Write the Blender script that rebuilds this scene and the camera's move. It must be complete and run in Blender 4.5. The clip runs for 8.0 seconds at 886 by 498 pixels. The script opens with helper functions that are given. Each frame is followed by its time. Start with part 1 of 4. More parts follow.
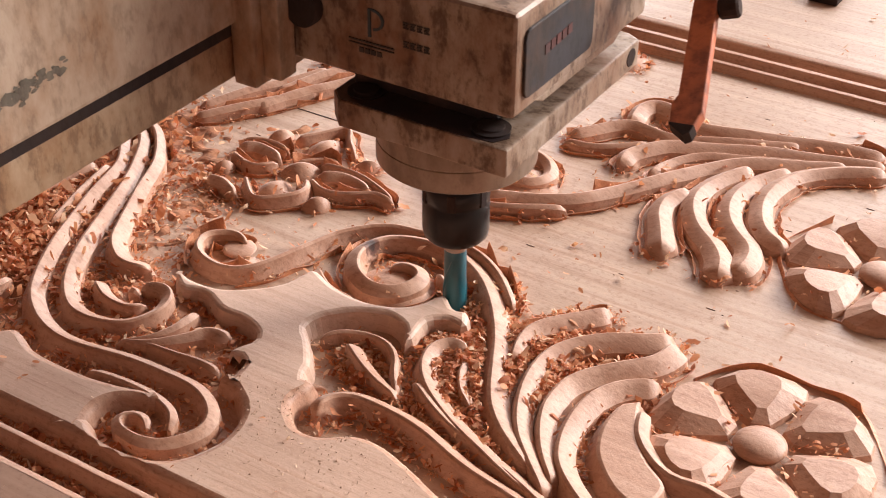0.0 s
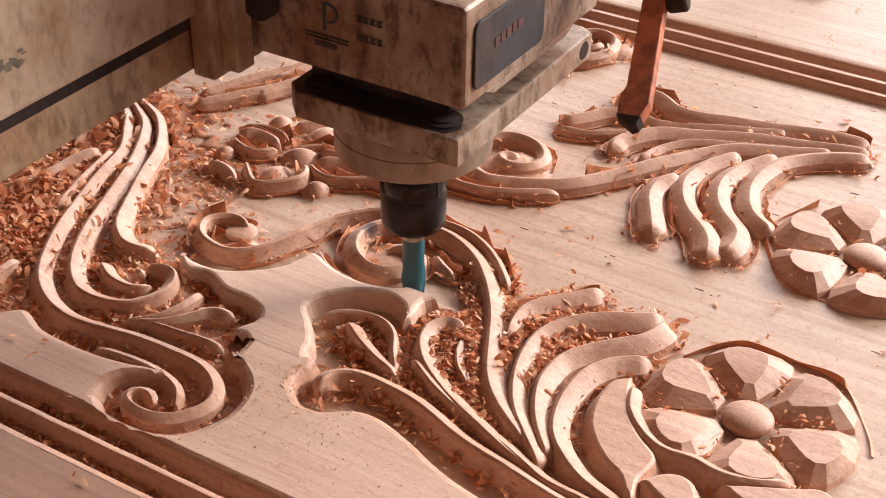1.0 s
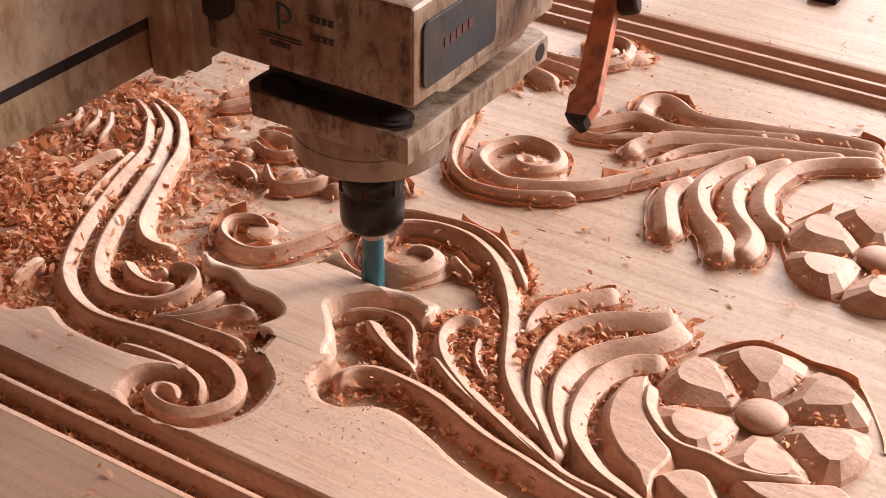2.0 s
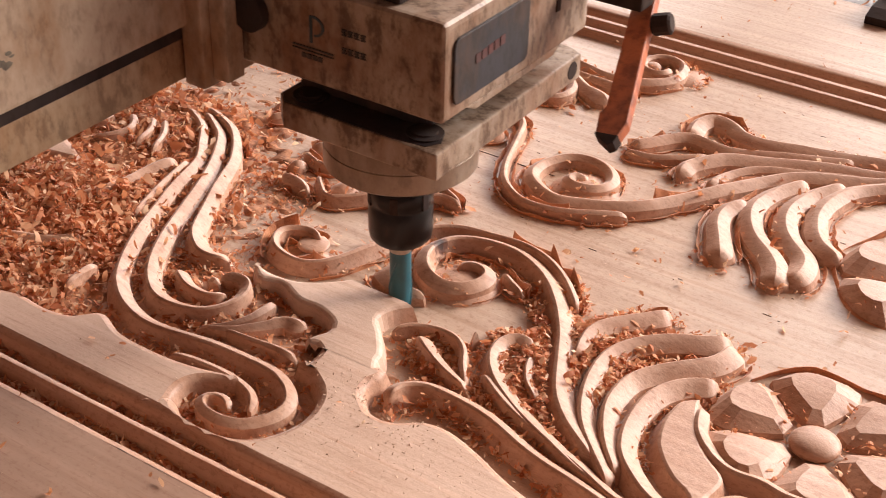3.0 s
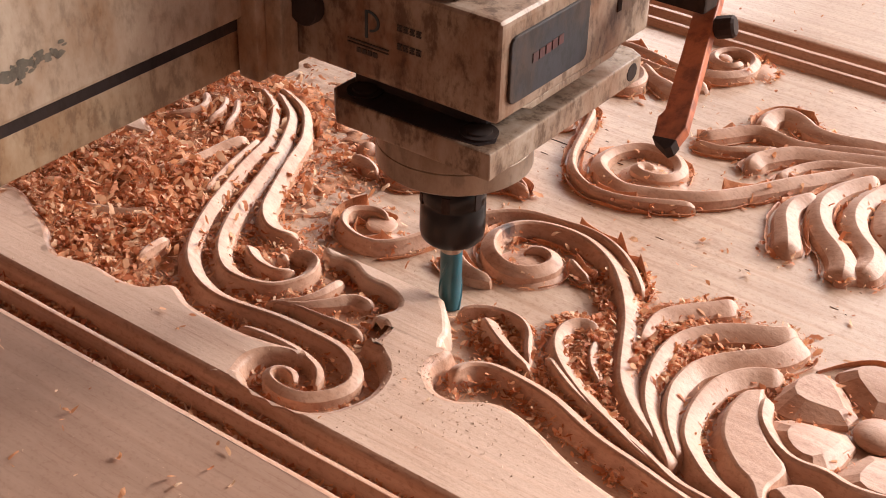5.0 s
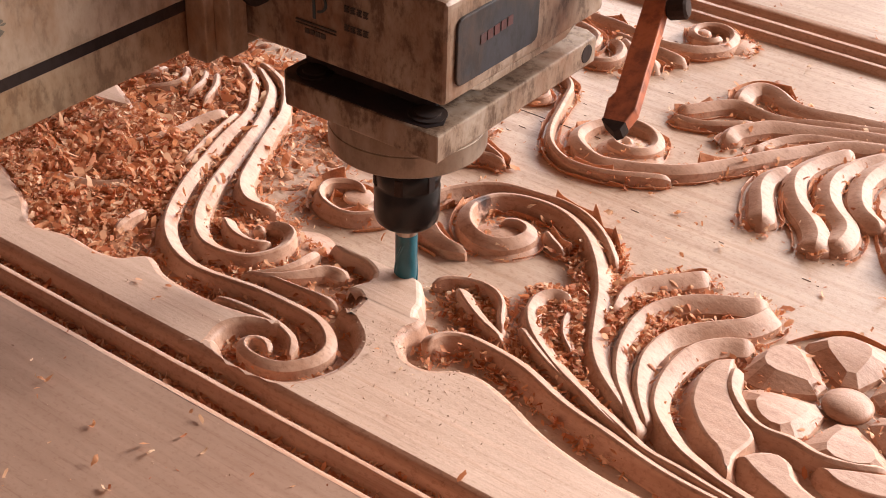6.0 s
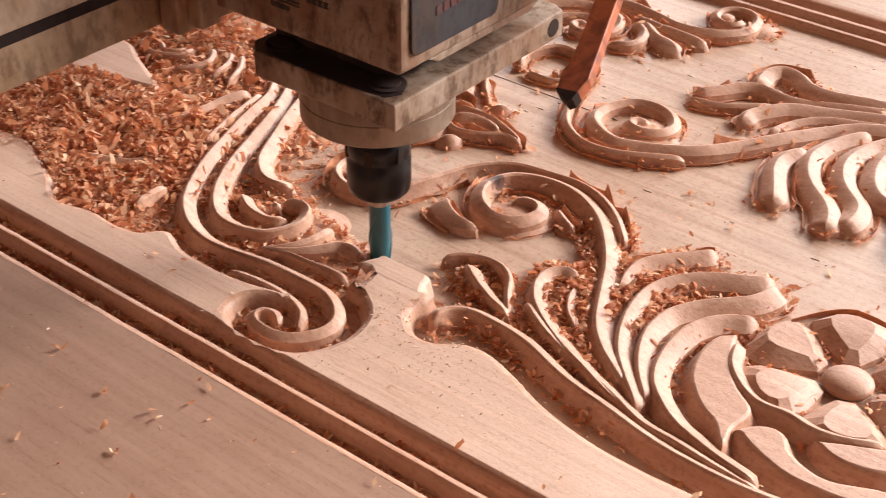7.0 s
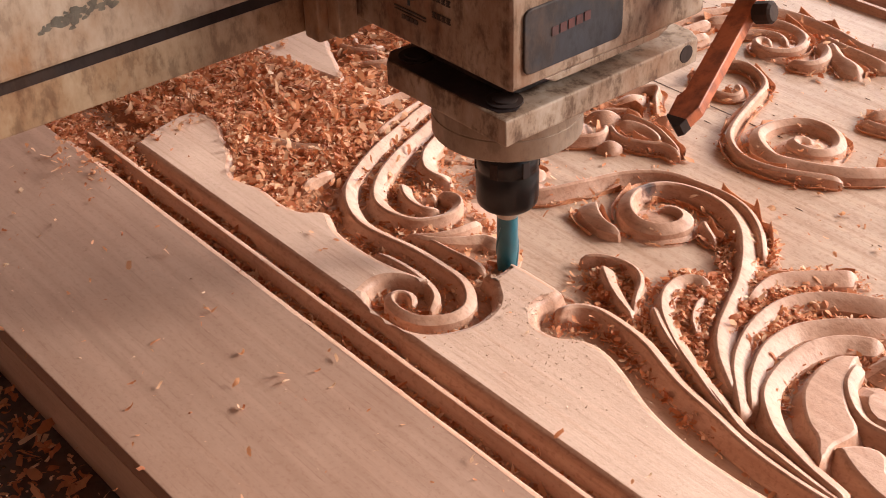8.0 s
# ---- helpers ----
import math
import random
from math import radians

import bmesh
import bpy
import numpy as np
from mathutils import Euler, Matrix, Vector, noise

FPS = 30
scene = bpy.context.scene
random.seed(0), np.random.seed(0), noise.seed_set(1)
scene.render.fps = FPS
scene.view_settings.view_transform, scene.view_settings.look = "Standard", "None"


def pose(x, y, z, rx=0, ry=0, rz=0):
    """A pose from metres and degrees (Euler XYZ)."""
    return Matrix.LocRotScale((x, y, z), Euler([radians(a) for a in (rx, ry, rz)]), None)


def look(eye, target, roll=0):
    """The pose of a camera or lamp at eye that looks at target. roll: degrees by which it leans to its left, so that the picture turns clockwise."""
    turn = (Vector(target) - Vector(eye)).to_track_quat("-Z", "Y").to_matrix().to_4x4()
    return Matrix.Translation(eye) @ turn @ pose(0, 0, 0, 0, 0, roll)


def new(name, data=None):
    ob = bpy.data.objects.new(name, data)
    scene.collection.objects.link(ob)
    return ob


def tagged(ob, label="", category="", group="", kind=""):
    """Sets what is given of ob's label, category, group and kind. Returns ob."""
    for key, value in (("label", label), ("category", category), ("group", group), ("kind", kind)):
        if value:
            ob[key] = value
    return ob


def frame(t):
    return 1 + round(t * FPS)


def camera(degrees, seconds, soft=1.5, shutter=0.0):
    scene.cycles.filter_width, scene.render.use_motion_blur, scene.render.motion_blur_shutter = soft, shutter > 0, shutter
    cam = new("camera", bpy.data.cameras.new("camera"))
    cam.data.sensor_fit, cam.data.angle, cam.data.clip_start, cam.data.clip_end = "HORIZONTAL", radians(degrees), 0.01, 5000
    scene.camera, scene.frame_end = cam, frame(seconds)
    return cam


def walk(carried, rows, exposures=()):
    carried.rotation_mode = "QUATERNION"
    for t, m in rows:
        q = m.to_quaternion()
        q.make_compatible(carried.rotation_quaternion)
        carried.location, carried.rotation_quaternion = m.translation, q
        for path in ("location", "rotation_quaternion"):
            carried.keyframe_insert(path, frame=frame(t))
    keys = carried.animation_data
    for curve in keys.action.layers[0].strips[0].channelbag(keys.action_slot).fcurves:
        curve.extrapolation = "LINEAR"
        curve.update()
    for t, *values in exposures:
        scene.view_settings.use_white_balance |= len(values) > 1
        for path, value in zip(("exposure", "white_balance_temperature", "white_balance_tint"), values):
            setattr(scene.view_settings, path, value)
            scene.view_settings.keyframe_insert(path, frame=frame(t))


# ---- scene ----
cam = camera(34.9, 8.0, soft=1.0, shutter=0.2)
PATH = [
    (0, (0.346, -0.516, 0.428), (-0.524, 0.904, -0.68), 0.5),
    (0.5, (0.349, -0.527, 0.433), (-0.514, 0.893, -0.68), 0.6),
    (1, (0.353, -0.537, 0.434), (-0.5, 0.889, -0.68), 0.8),
    (1.2, (0.353, -0.541, 0.432), (-0.505, 0.884, -0.679), 0.8),
    (2.3, (0.356, -0.551, 0.436), (-0.52, 0.876, -0.657), 1.0),
    (2.5, (0.353, -0.551, 0.437), (-0.533, 0.874, -0.653), 1.2),
    (3, (0.346, -0.554, 0.436), (-0.569, 0.854, -0.65), 1.4),
    (3.5, (0.344, -0.563, 0.437), (-0.594, 0.831, -0.647), 1.8),
    (4, (0.334, -0.569, 0.438), (-0.633, 0.81, -0.641), 1.8),
    (4.5, (0.336, -0.567, 0.437), (-0.653, 0.797, -0.641), 1.6),
    (5, (0.346, -0.564, 0.432), (-0.633, 0.795, -0.66), 1.6),
    (5.2, (0.35, -0.563, 0.431), (-0.625, 0.794, -0.669), 1.4),
    (6.3, (0.363, -0.563, 0.43), (-0.601, 0.785, -0.689), 1.9),
    (6.5, (0.367, -0.562, 0.429), (-0.6, 0.781, -0.694), 1.8),
    (7, (0.39, -0.56, 0.43), (-0.638, 0.738, -0.691), 0.6),
    (7.2, (0.404, -0.562, 0.43), (-0.718, 0.659, -0.689), -1.3),
    (7.5, (0.435, -0.557, 0.439), (-0.769, 0.587, -0.675), -2.1),
    (8, (0.457, -0.539, 0.44), (-0.834, 0.515, -0.665), -1.8),
]
walk(cam, [(t, look(eye, target, roll)) for t, eye, target, roll in PATH], exposures=[(0, 0.34, 6500, 10), (2.5, 0.34, 6700, 11), (4, 0.35, 6850, 12), (5, 0.37, 6600, 10), (6.5, 0.38, 6550, 10), (8, 0.42, 6650, 10)])

# ---- light: daylight from beyond the far side of the machine; its window is unseen and added ----
world = bpy.data.worlds.new("sky")
scene.world = world
world.use_nodes = True
sky = world.node_tree.nodes.new("ShaderNodeTexSky")
sky.sky_type, sky.sun_disc = "NISHITA", False
sky.sun_elevation, sky.sun_rotation = radians(27), radians(38)
back = world.node_tree.nodes["Background"]
world.node_tree.links.new(sky.outputs[0], back.inputs[0])
back.inputs[1].default_value = 0.085
sun = new("sun", bpy.data.lights.new("sun", "SUN"))
sun.data.energy, sun.data.angle, sun.data.color = 3.8, radians(17), (1.0, 0.97, 0.95)
sun.matrix_world = look((0.62, 0.79, 0.51), (0, 0, 0))
# area lamp in the added, unseen window opening, standing in for soft daylight
soft_lamp = new("far_soft_light", bpy.data.lights.new("far_soft_light", "AREA"))
soft_lamp.data.shape, soft_lamp.data.size, soft_lamp.data.size_y = "RECTANGLE", 10.0, 2.8
soft_lamp.data.energy, soft_lamp.data.color = 1240, (1.0, 0.97, 0.98)
soft_lamp.matrix_world = look((0.6, 6.98, 3.1), (0.6, 0, 3.1))


# ---- materials ----
def material(name, rough=0.5, metal=0.0):
    mat = bpy.data.materials.new(name)
    mat.use_nodes = True
    b = mat.node_tree.nodes["Principled BSDF"]
    b.inputs["Roughness"].default_value, b.inputs["Metallic"].default_value = rough, metal
    return mat, mat.node_tree.nodes, mat.node_tree.links, b


def ramp(nodes, links, source, stops):
    r = nodes.new("ShaderNodeValToRGB")
    while len(r.color_ramp.elements) < len(stops):
        r.color_ramp.elements.new(0.5)
    for e, (p, c) in zip(r.color_ramp.elements, stops):
        e.position, e.color = p, (*c, 1)
    links.new(source, r.inputs[0])
    return r.outputs[0]


def noisy(nodes, links, scale, detail=4, stretch=(1, 1, 1), turn=0.0, rough=0.55):
    co = nodes.new("ShaderNodeTexCoord")
    m = nodes.new("ShaderNodeMapping")
    m.inputs["Scale"].default_value, m.inputs["Rotation"].default_value = stretch, (0, 0, turn)
    n = nodes.new("ShaderNodeTexNoise")
    n.inputs["Scale"].default_value, n.inputs["Detail"].default_value = scale, detail
    n.inputs["Roughness"].default_value = rough
    links.new(co.outputs["Object"], m.inputs[0])
    links.new(m.outputs[0], n.inputs["Vector"])
    return n.outputs["Fac"]


def mixed(nodes, links, mode, fac, a, b):
    m = nodes.new("ShaderNodeMix")
    m.data_type, m.blend_type = "RGBA", mode
    if isinstance(fac, (int, float)):
        m.inputs[0].default_value = fac
    else:
        links.new(fac, m.inputs[0])
    links.new(a, m.inputs[6])
    if isinstance(b, tuple):
        m.inputs[7].default_value = (*b, 1)
    else:
        links.new(b, m.inputs[7])
    return m.outputs[2]


def bumped(nodes, links, b, height, strength, distance):
    n = nodes.new("ShaderNodeBump")
    n.inputs["Strength"].default_value, n.inputs["Distance"].default_value = strength, distance
    links.new(height, n.inputs["Height"])
    links.new(n.outputs[0], b.inputs["Normal"])


def wood(name, light, dark, fuzz=0.35, grain=0.7, sheen=0.2, stipple=0.5, knots=()):
    """Freshly cut reddish hardwood with the grain along x."""
    mat, n, l, b = material(name, 0.52)
    long = noisy(n, l, 14, 6, (0.3, 9, 6))
    fine = noisy(n, l, 110, 4, (0.12, 8, 4))
    col = ramp(n, l, long, [(0.3, dark), (0.55, light), (0.75, tuple(min(1, c * 1.12) for c in light))])
    shade = ramp(n, l, fine, [(0.3, (0.90, 0.86, 0.83)), (0.6, (1, 1, 1))])
    col = mixed(n, l, "MULTIPLY", grain, col, shade)
    pores = ramp(n, l, noisy(n, l, 700, 2, (0.05, 1, 1)), [(0.60, (1, 1, 1)), (0.70, (0.62, 0.50, 0.44))])
    col = mixed(n, l, "MULTIPLY", 0.35, col, pores)
    streak = ramp(n, l, noisy(n, l, 150, 3, (0.018, 1, 1), 0.02, 0.6), [(0.36, (0.78, 0.66, 0.58)), (0.47, (1, 1, 1)), (0.58, (1, 1, 1)), (0.70, (0.90, 0.84, 0.80))])
    col = mixed(n, l, "MULTIPLY", grain, col, streak)
    blot = ramp(n, l, noisy(n, l, 22, 4), [(0.35, (0.90, 0.86, 0.84)), (0.65, (1, 1, 1))])
    col = mixed(n, l, "MULTIPLY", 0.8, col, blot)
    speck = ramp(n, l, noisy(n, l, 420, 3, (0.7, 1, 1), 0.2, 0.7), [(0.36, (0.66, 0.52, 0.44)), (0.47, (1, 1, 1)), (0.60, (1, 1, 1)), (0.68, (1.16, 1.12, 1.06))])
    col = mixed(n, l, "MULTIPLY", stipple, col, speck)
    for spot, size in knots:
        geo = n.new("ShaderNodeTexCoord")
        far = n.new("ShaderNodeVectorMath")
        far.operation = "DISTANCE"
        far.inputs[1].default_value = spot
        l.new(geo.outputs["Object"], far.inputs[0])
        wave = n.new("ShaderNodeMath")
        wave.operation = "MULTIPLY_ADD"
        l.new(noisy(n, l, 260, 4), wave.inputs[0])
        wave.inputs[1].default_value = size * 1.6
        l.new(far.outputs["Value"], wave.inputs[2])
        ring = n.new("ShaderNodeMath")
        ring.operation = "DIVIDE"
        l.new(wave.outputs[0], ring.inputs[0])
        ring.inputs[1].default_value = size * 2.6
        col = mixed(n, l, "MULTIPLY", 1.0, col, ramp(n, l, ring.outputs[0], [(0.40, (0.10, 0.07, 0.07)), (0.62, (0.36, 0.26, 0.24)), (0.78, (1, 1, 1))]))
    l.new(col, b.inputs["Base Color"])
    dust = noisy(n, l, 520, 3, (0.8, 1, 1), 0.0, 0.7)
    add = n.new("ShaderNodeMath")
    add.operation = "ADD"
    soft_grain = n.new("ShaderNodeMath")
    soft_grain.operation = "MULTIPLY"
    soft_grain.inputs[1].default_value = 0.35
    l.new(fine, soft_grain.inputs[0])
    l.new(soft_grain.outputs[0], add.inputs[0])
    l.new(dust, add.inputs[1])
    bumped(n, l, b, add.outputs[0], fuzz, 0.0008)
    b.inputs["Specular IOR Level"].default_value = 0.45
    b.inputs["Sheen Weight"].default_value, b.inputs["Sheen Roughness"].default_value = sheen, 0.35
    return mat


def painted(name, base, grime, rust, amount=0.5, rough=0.55, metal=0.0):
    """Old paint or metal with two scales of grime and rusty stains."""
    mat, n, l, b = material(name, rough, metal)
    big = noisy(n, l, 14, 6, (1, 1, 0.6), 0, 0.65)
    small = noisy(n, l, 120, 5, (1, 1, 0.5), 0, 0.7)
    col = ramp(n, l, big, [(0.36, rust), (0.48, grime), (0.60, base)])
    spots = ramp(n, l, small, [(0.38, (0.30, 0.21, 0.15)), (0.50, (0.85, 0.8, 0.74)), (0.60, (1, 1, 1))])
    col = mixed(n, l, "MULTIPLY", amount, col, spots)
    l.new(col, b.inputs["Base Color"])
    bumped(n, l, b, small, 0.25, 0.0006)
    return mat


def chip_wood():
    """Thin shavings, each a shade of its own; daylight comes through them."""
    mat, n, l, b = material("shaving_wood", 0.7)
    geo = n.new("ShaderNodeNewGeometry")
    col = ramp(n, l, geo.outputs["Random Per Island"], [(0.0, (0.46, 0.145, 0.06)), (0.35, (0.66, 0.265, 0.12)), (0.7, (0.78, 0.40, 0.21)), (1.0, (0.90, 0.65, 0.44))])
    l.new(col, b.inputs["Base Color"])
    thin = n.new("ShaderNodeBsdfTranslucent")
    l.new(col, thin.inputs[0])
    mix = n.new("ShaderNodeMixShader")
    mix.inputs[0].default_value = 0.4
    l.new(b.outputs[0], mix.inputs[1])
    l.new(thin.outputs[0], mix.inputs[2])
    l.new(mix.outputs[0], n["Material Output"].inputs[0])
    return mat


# redder carved tone: the look of shaded slopes put into the colour
WOOD = wood("shade_toned_carving", (0.585, 0.345, 0.235), (0.505, 0.27, 0.17), 0.26, 0.55, 0.2, 0.5, [((-0.027, 0.018, -0.003), 0.0055), ((-0.053, -0.031, -0.004), 0.0042)])
# real dust, plus a less red tone: light on the flats put into colour
GROUND = wood("dusty_lit_ground", (0.54, 0.37, 0.268), (0.48, 0.315, 0.22), 0.16, 0.55, 0.18, 0.5)
# near margin only: one even tone, darker and browner than the rest
PLANED = wood("brown_planed_wood", (0.43, 0.262, 0.185), (0.38, 0.225, 0.155), 0.08, 0.25, 0.15, 0.3)
# lightest tone for the untouched face: its light is put into the colour
TOPWOOD = wood("lit_planed_wood", (0.69, 0.475, 0.36), (0.62, 0.405, 0.295), 0.16, 0.45, 0.18, 0.25)
STEEL = painted("dirty_steel", (0.47, 0.37, 0.295), (0.345, 0.24, 0.175), (0.22, 0.105, 0.055), 0.9, 0.5, 0.1)
RUSTY = painted("rusty_paint", (0.50, 0.365, 0.245), (0.38, 0.23, 0.13), (0.24, 0.105, 0.045), 0.6)
CREAM = painted("cream_paint", (0.53, 0.405, 0.31), (0.44, 0.31, 0.22), (0.33, 0.17, 0.085), 0.45)
# real grease, and also the black that paints shade inside slots and holes
GREASE_SHADE = painted("dark_grease_and_shade", (0.034, 0.023, 0.022), (0.042, 0.027, 0.023), (0.06, 0.032, 0.022), 0.4, 0.85)
GREASE_SHADE.node_tree.nodes["Principled BSDF"].inputs["Specular IOR Level"].default_value = 0.2
OILY = painted("oily_rubber", (0.05, 0.034, 0.036), (0.036, 0.025, 0.026), (0.085, 0.046, 0.034), 0.5, 0.42)
NUT = painted("blackened_steel", (0.012, 0.011, 0.012), (0.018, 0.015, 0.015), (0.03, 0.02, 0.018), 0.2, 0.28, 0.6)
TEAL = painted("teal_coating", (0.025, 0.15, 0.195), (0.025, 0.125, 0.16), (0.04, 0.10, 0.12), 0.2, 0.35)
BRIGHT = painted("bright_steel", (0.6, 0.56, 0.5), (0.5, 0.45, 0.4), (0.35, 0.26, 0.2), 0.5, 0.35, 0.8)
ORANGE = painted("orange_paint", (0.64, 0.175, 0.055), (0.56, 0.14, 0.045), (0.30, 0.08, 0.035), 0.6, 0.5)
# thin fibres: the orange glow of light from behind put into the colour
FIBRE = wood("backlit_fibre", (0.66, 0.29, 0.14), (0.50, 0.19, 0.085), 0.5)
SHAVING = chip_wood()
DUST = painted("pale_sawdust", (0.66, 0.45, 0.32), (0.62, 0.41, 0.29), (0.56, 0.34, 0.22), 0.2, 0.9)
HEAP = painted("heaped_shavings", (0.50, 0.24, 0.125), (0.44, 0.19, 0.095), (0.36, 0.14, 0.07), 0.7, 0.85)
NOSE = painted("turned_steel", (0.36, 0.28, 0.22), (0.30, 0.22, 0.165), (0.20, 0.13, 0.085), 0.4, 0.42, 0.5)
BADGE = painted("nameplate", (0.030, 0.030, 0.040), (0.026, 0.022, 0.026), (0.075, 0.038, 0.022), 0.7, 0.62)
REDINK = painted("red_ink", (0.12, 0.03, 0.026), (0.09, 0.03, 0.028), (0.05, 0.03, 0.028), 0.5, 0.6)
BLUEINK = painted("blue_ink", (0.012, 0.045, 0.075), (0.015, 0.045, 0.07), (0.04, 0.05, 0.05), 0.4, 0.6)
INK = painted("dark_ink", (0.035, 0.026, 0.02), (0.05, 0.036, 0.028), (0.06, 0.04, 0.03), 0.4, 0.8)
SMEAR = painted("grease_smear", (0.10, 0.085, 0.065), (0.16, 0.13, 0.10), (0.28, 0.22, 0.16), 0.5, 0.6)
BEDSTEEL = painted("bed_steel", (0.13, 0.10, 0.09), (0.09, 0.065, 0.055), (0.12, 0.06, 0.04), 0.5, 0.5, 0.3)
# brown of the added room, picked to warm its bounced light; flecks share it
PLAIN_BROWN = painted("plain_brown", (0.22, 0.135, 0.10), (0.19, 0.115, 0.085), (0.15, 0.085, 0.06), 0.2, 0.85)


# ---- builders ----
def part(name, bm, mat, parent=None, label="", smooth=False):
    me = bpy.data.meshes.new(name)
    bmesh.ops.recalc_face_normals(bm, faces=bm.faces)
    for e in bm.edges:
        if e.calc_face_angle(0.0) > radians(38):
            e.smooth = False
    bm.to_mesh(me)
    bm.free()
    for p in me.polygons:
        p.use_smooth = smooth
    me.materials.append(mat)
    ob = new(name, me)
    ob.parent = parent
    return tagged(ob, label)


def thing(name, label, category, group="", kind=""):
    return tagged(new(name), label, category, group, kind)


def box(x0, x1, y0, y1, z0, z1, bevel=0.0, bm=None, seg=2):
    bm = bm or bmesh.new()
    vs = bmesh.ops.create_cube(bm, size=1.0)["verts"]
    for v in vs:
        v.co = Vector(((x0 + x1) / 2 + v.co.x * (x1 - x0), (y0 + y1) / 2 + v.co.y * (y1 - y0), (z0 + z1) / 2 + v.co.z * (z1 - z0)))
    if bevel:
        es = list({e for v in vs for e in v.link_edges})
        bmesh.ops.bevel(bm, geom=es, offset=bevel, segments=seg, affect="EDGES", profile=0.6)
    return bm


def prism(outline, z0, z1, bevel=0.0, axis="z"):
    """A flat outline given thickness along an axis."""
    bm = bmesh.new()
    turn = {"z": lambda a, b, c: (a, b, c), "x": lambda a, b, c: (c, a, b), "y": lambda a, b, c: (a, c, b)}[axis]
    lo = [bm.verts.new(turn(a, b, z0)) for a, b in outline]
    hi = [bm.verts.new(turn(a, b, z1)) for a, b in outline]
    n = len(outline)
    f = [bm.faces.new(lo), bm.faces.new(hi)]
    for i in range(n):
        bm.faces.new((lo[i], lo[(i + 1) % n], hi[(i + 1) % n], hi[i]))
    if bevel:
        bmesh.ops.bevel(bm, geom=list(f[0].edges) + list(f[1].edges), offset=bevel, segments=2, affect="EDGES", profile=0.6)
    return bm


def turned(profile, steps=48, bm=None, at=(0, 0)):
    """A turned body: profile of (radius, z) from bottom to top."""
    bm = bm or bmesh.new()
    rings = []
    for r, z in profile:
        rings.append([bm.verts.new((at[0] + r * math.cos(2 * math.pi * i / steps), at[1] + r * math.sin(2 * math.pi * i / steps), z)) for i in range(steps)])
    for a, b in zip(rings, rings[1:]):
        for i in range(steps):
            bm.faces.new((a[i], a[(i + 1) % steps], b[(i + 1) % steps], b[i]))
    bm.faces.new(rings[0])
    bm.faces.new(rings[-1])
    return bm


# ---- the carved panel ----
from mathutils import geometry

DEPTH = 0.011          # how far the ground of the relief lies under the board's face
board = thing("carved_panel", "reddish hardwood door panel with half-finished floral relief carving", "wood panel")
CELL = 0.002
GX, GY = np.meshgrid(np.arange(-0.46, 0.42, CELL), np.arange(-0.36, 0.54, CELL), indexing="ij")
HEIGHT = np.full(GX.shape, -DEPTH)     # coarse map of the surface, for laying shavings
NEAR = np.full(GX.shape, 1.0)          # distance from the nearest ridge
ROADS = []


def raise_map(x, y, r, z):
    i0, i1 = int((x - r + 0.46) / CELL), int((x + r + 0.46) / CELL) + 2
    j0, j1 = int((y - r + 0.36) / CELL), int((y + r + 0.36) / CELL) + 2
    s = (slice(max(i0, 0), max(i1, 0)), slice(max(j0, 0), max(j1, 0)))
    d = np.hypot(GX[s] - x, GY[s] - y)
    HEIGHT[s] = np.maximum(HEIGHT[s], np.where(d < r, z - (z + DEPTH) * (d / r) ** 1.2, -DEPTH))
    NEAR[s] = np.minimum(NEAR[s], d)


def spline(pts, step=0.003):
    """Evenly spaced points along a smooth curve through pts."""
    p = [Vector((a, b, 0)) for a, b in pts]
    p = [2 * p[0] - p[1]] + p + [2 * p[-1] - p[-2]]
    fine = []
    for a, b, c, d in zip(p, p[1:], p[2:], p[3:]):
        for k in range(12):
            u = k / 12
            fine.append(0.5 * (2 * b + (c - a) * u + (2 * a - 5 * b + 4 * c - d) * u * u + (3 * b - a - 3 * c + d) * u ** 3))
    fine.append(p[-2])
    way = [0.0]
    for a, b in zip(fine, fine[1:]):
        way.append(way[-1] + (b - a).length)
    n = max(3, int(way[-1] / step))
    s = np.linspace(0, way[-1], n + 1)
    return np.stack([np.interp(s, way, [q.x for q in fine]), np.interp(s, way, [q.y for q in fine])], 1)


def normals(path):
    d = np.gradient(path, axis=0)
    d /= np.maximum(np.linalg.norm(d, axis=1, keepdims=True), 1e-9)
    return np.stack([-d[:, 1], d[:, 0]], 1)


SKIRT = 0.0012         # low upright wall at the foot of each strand


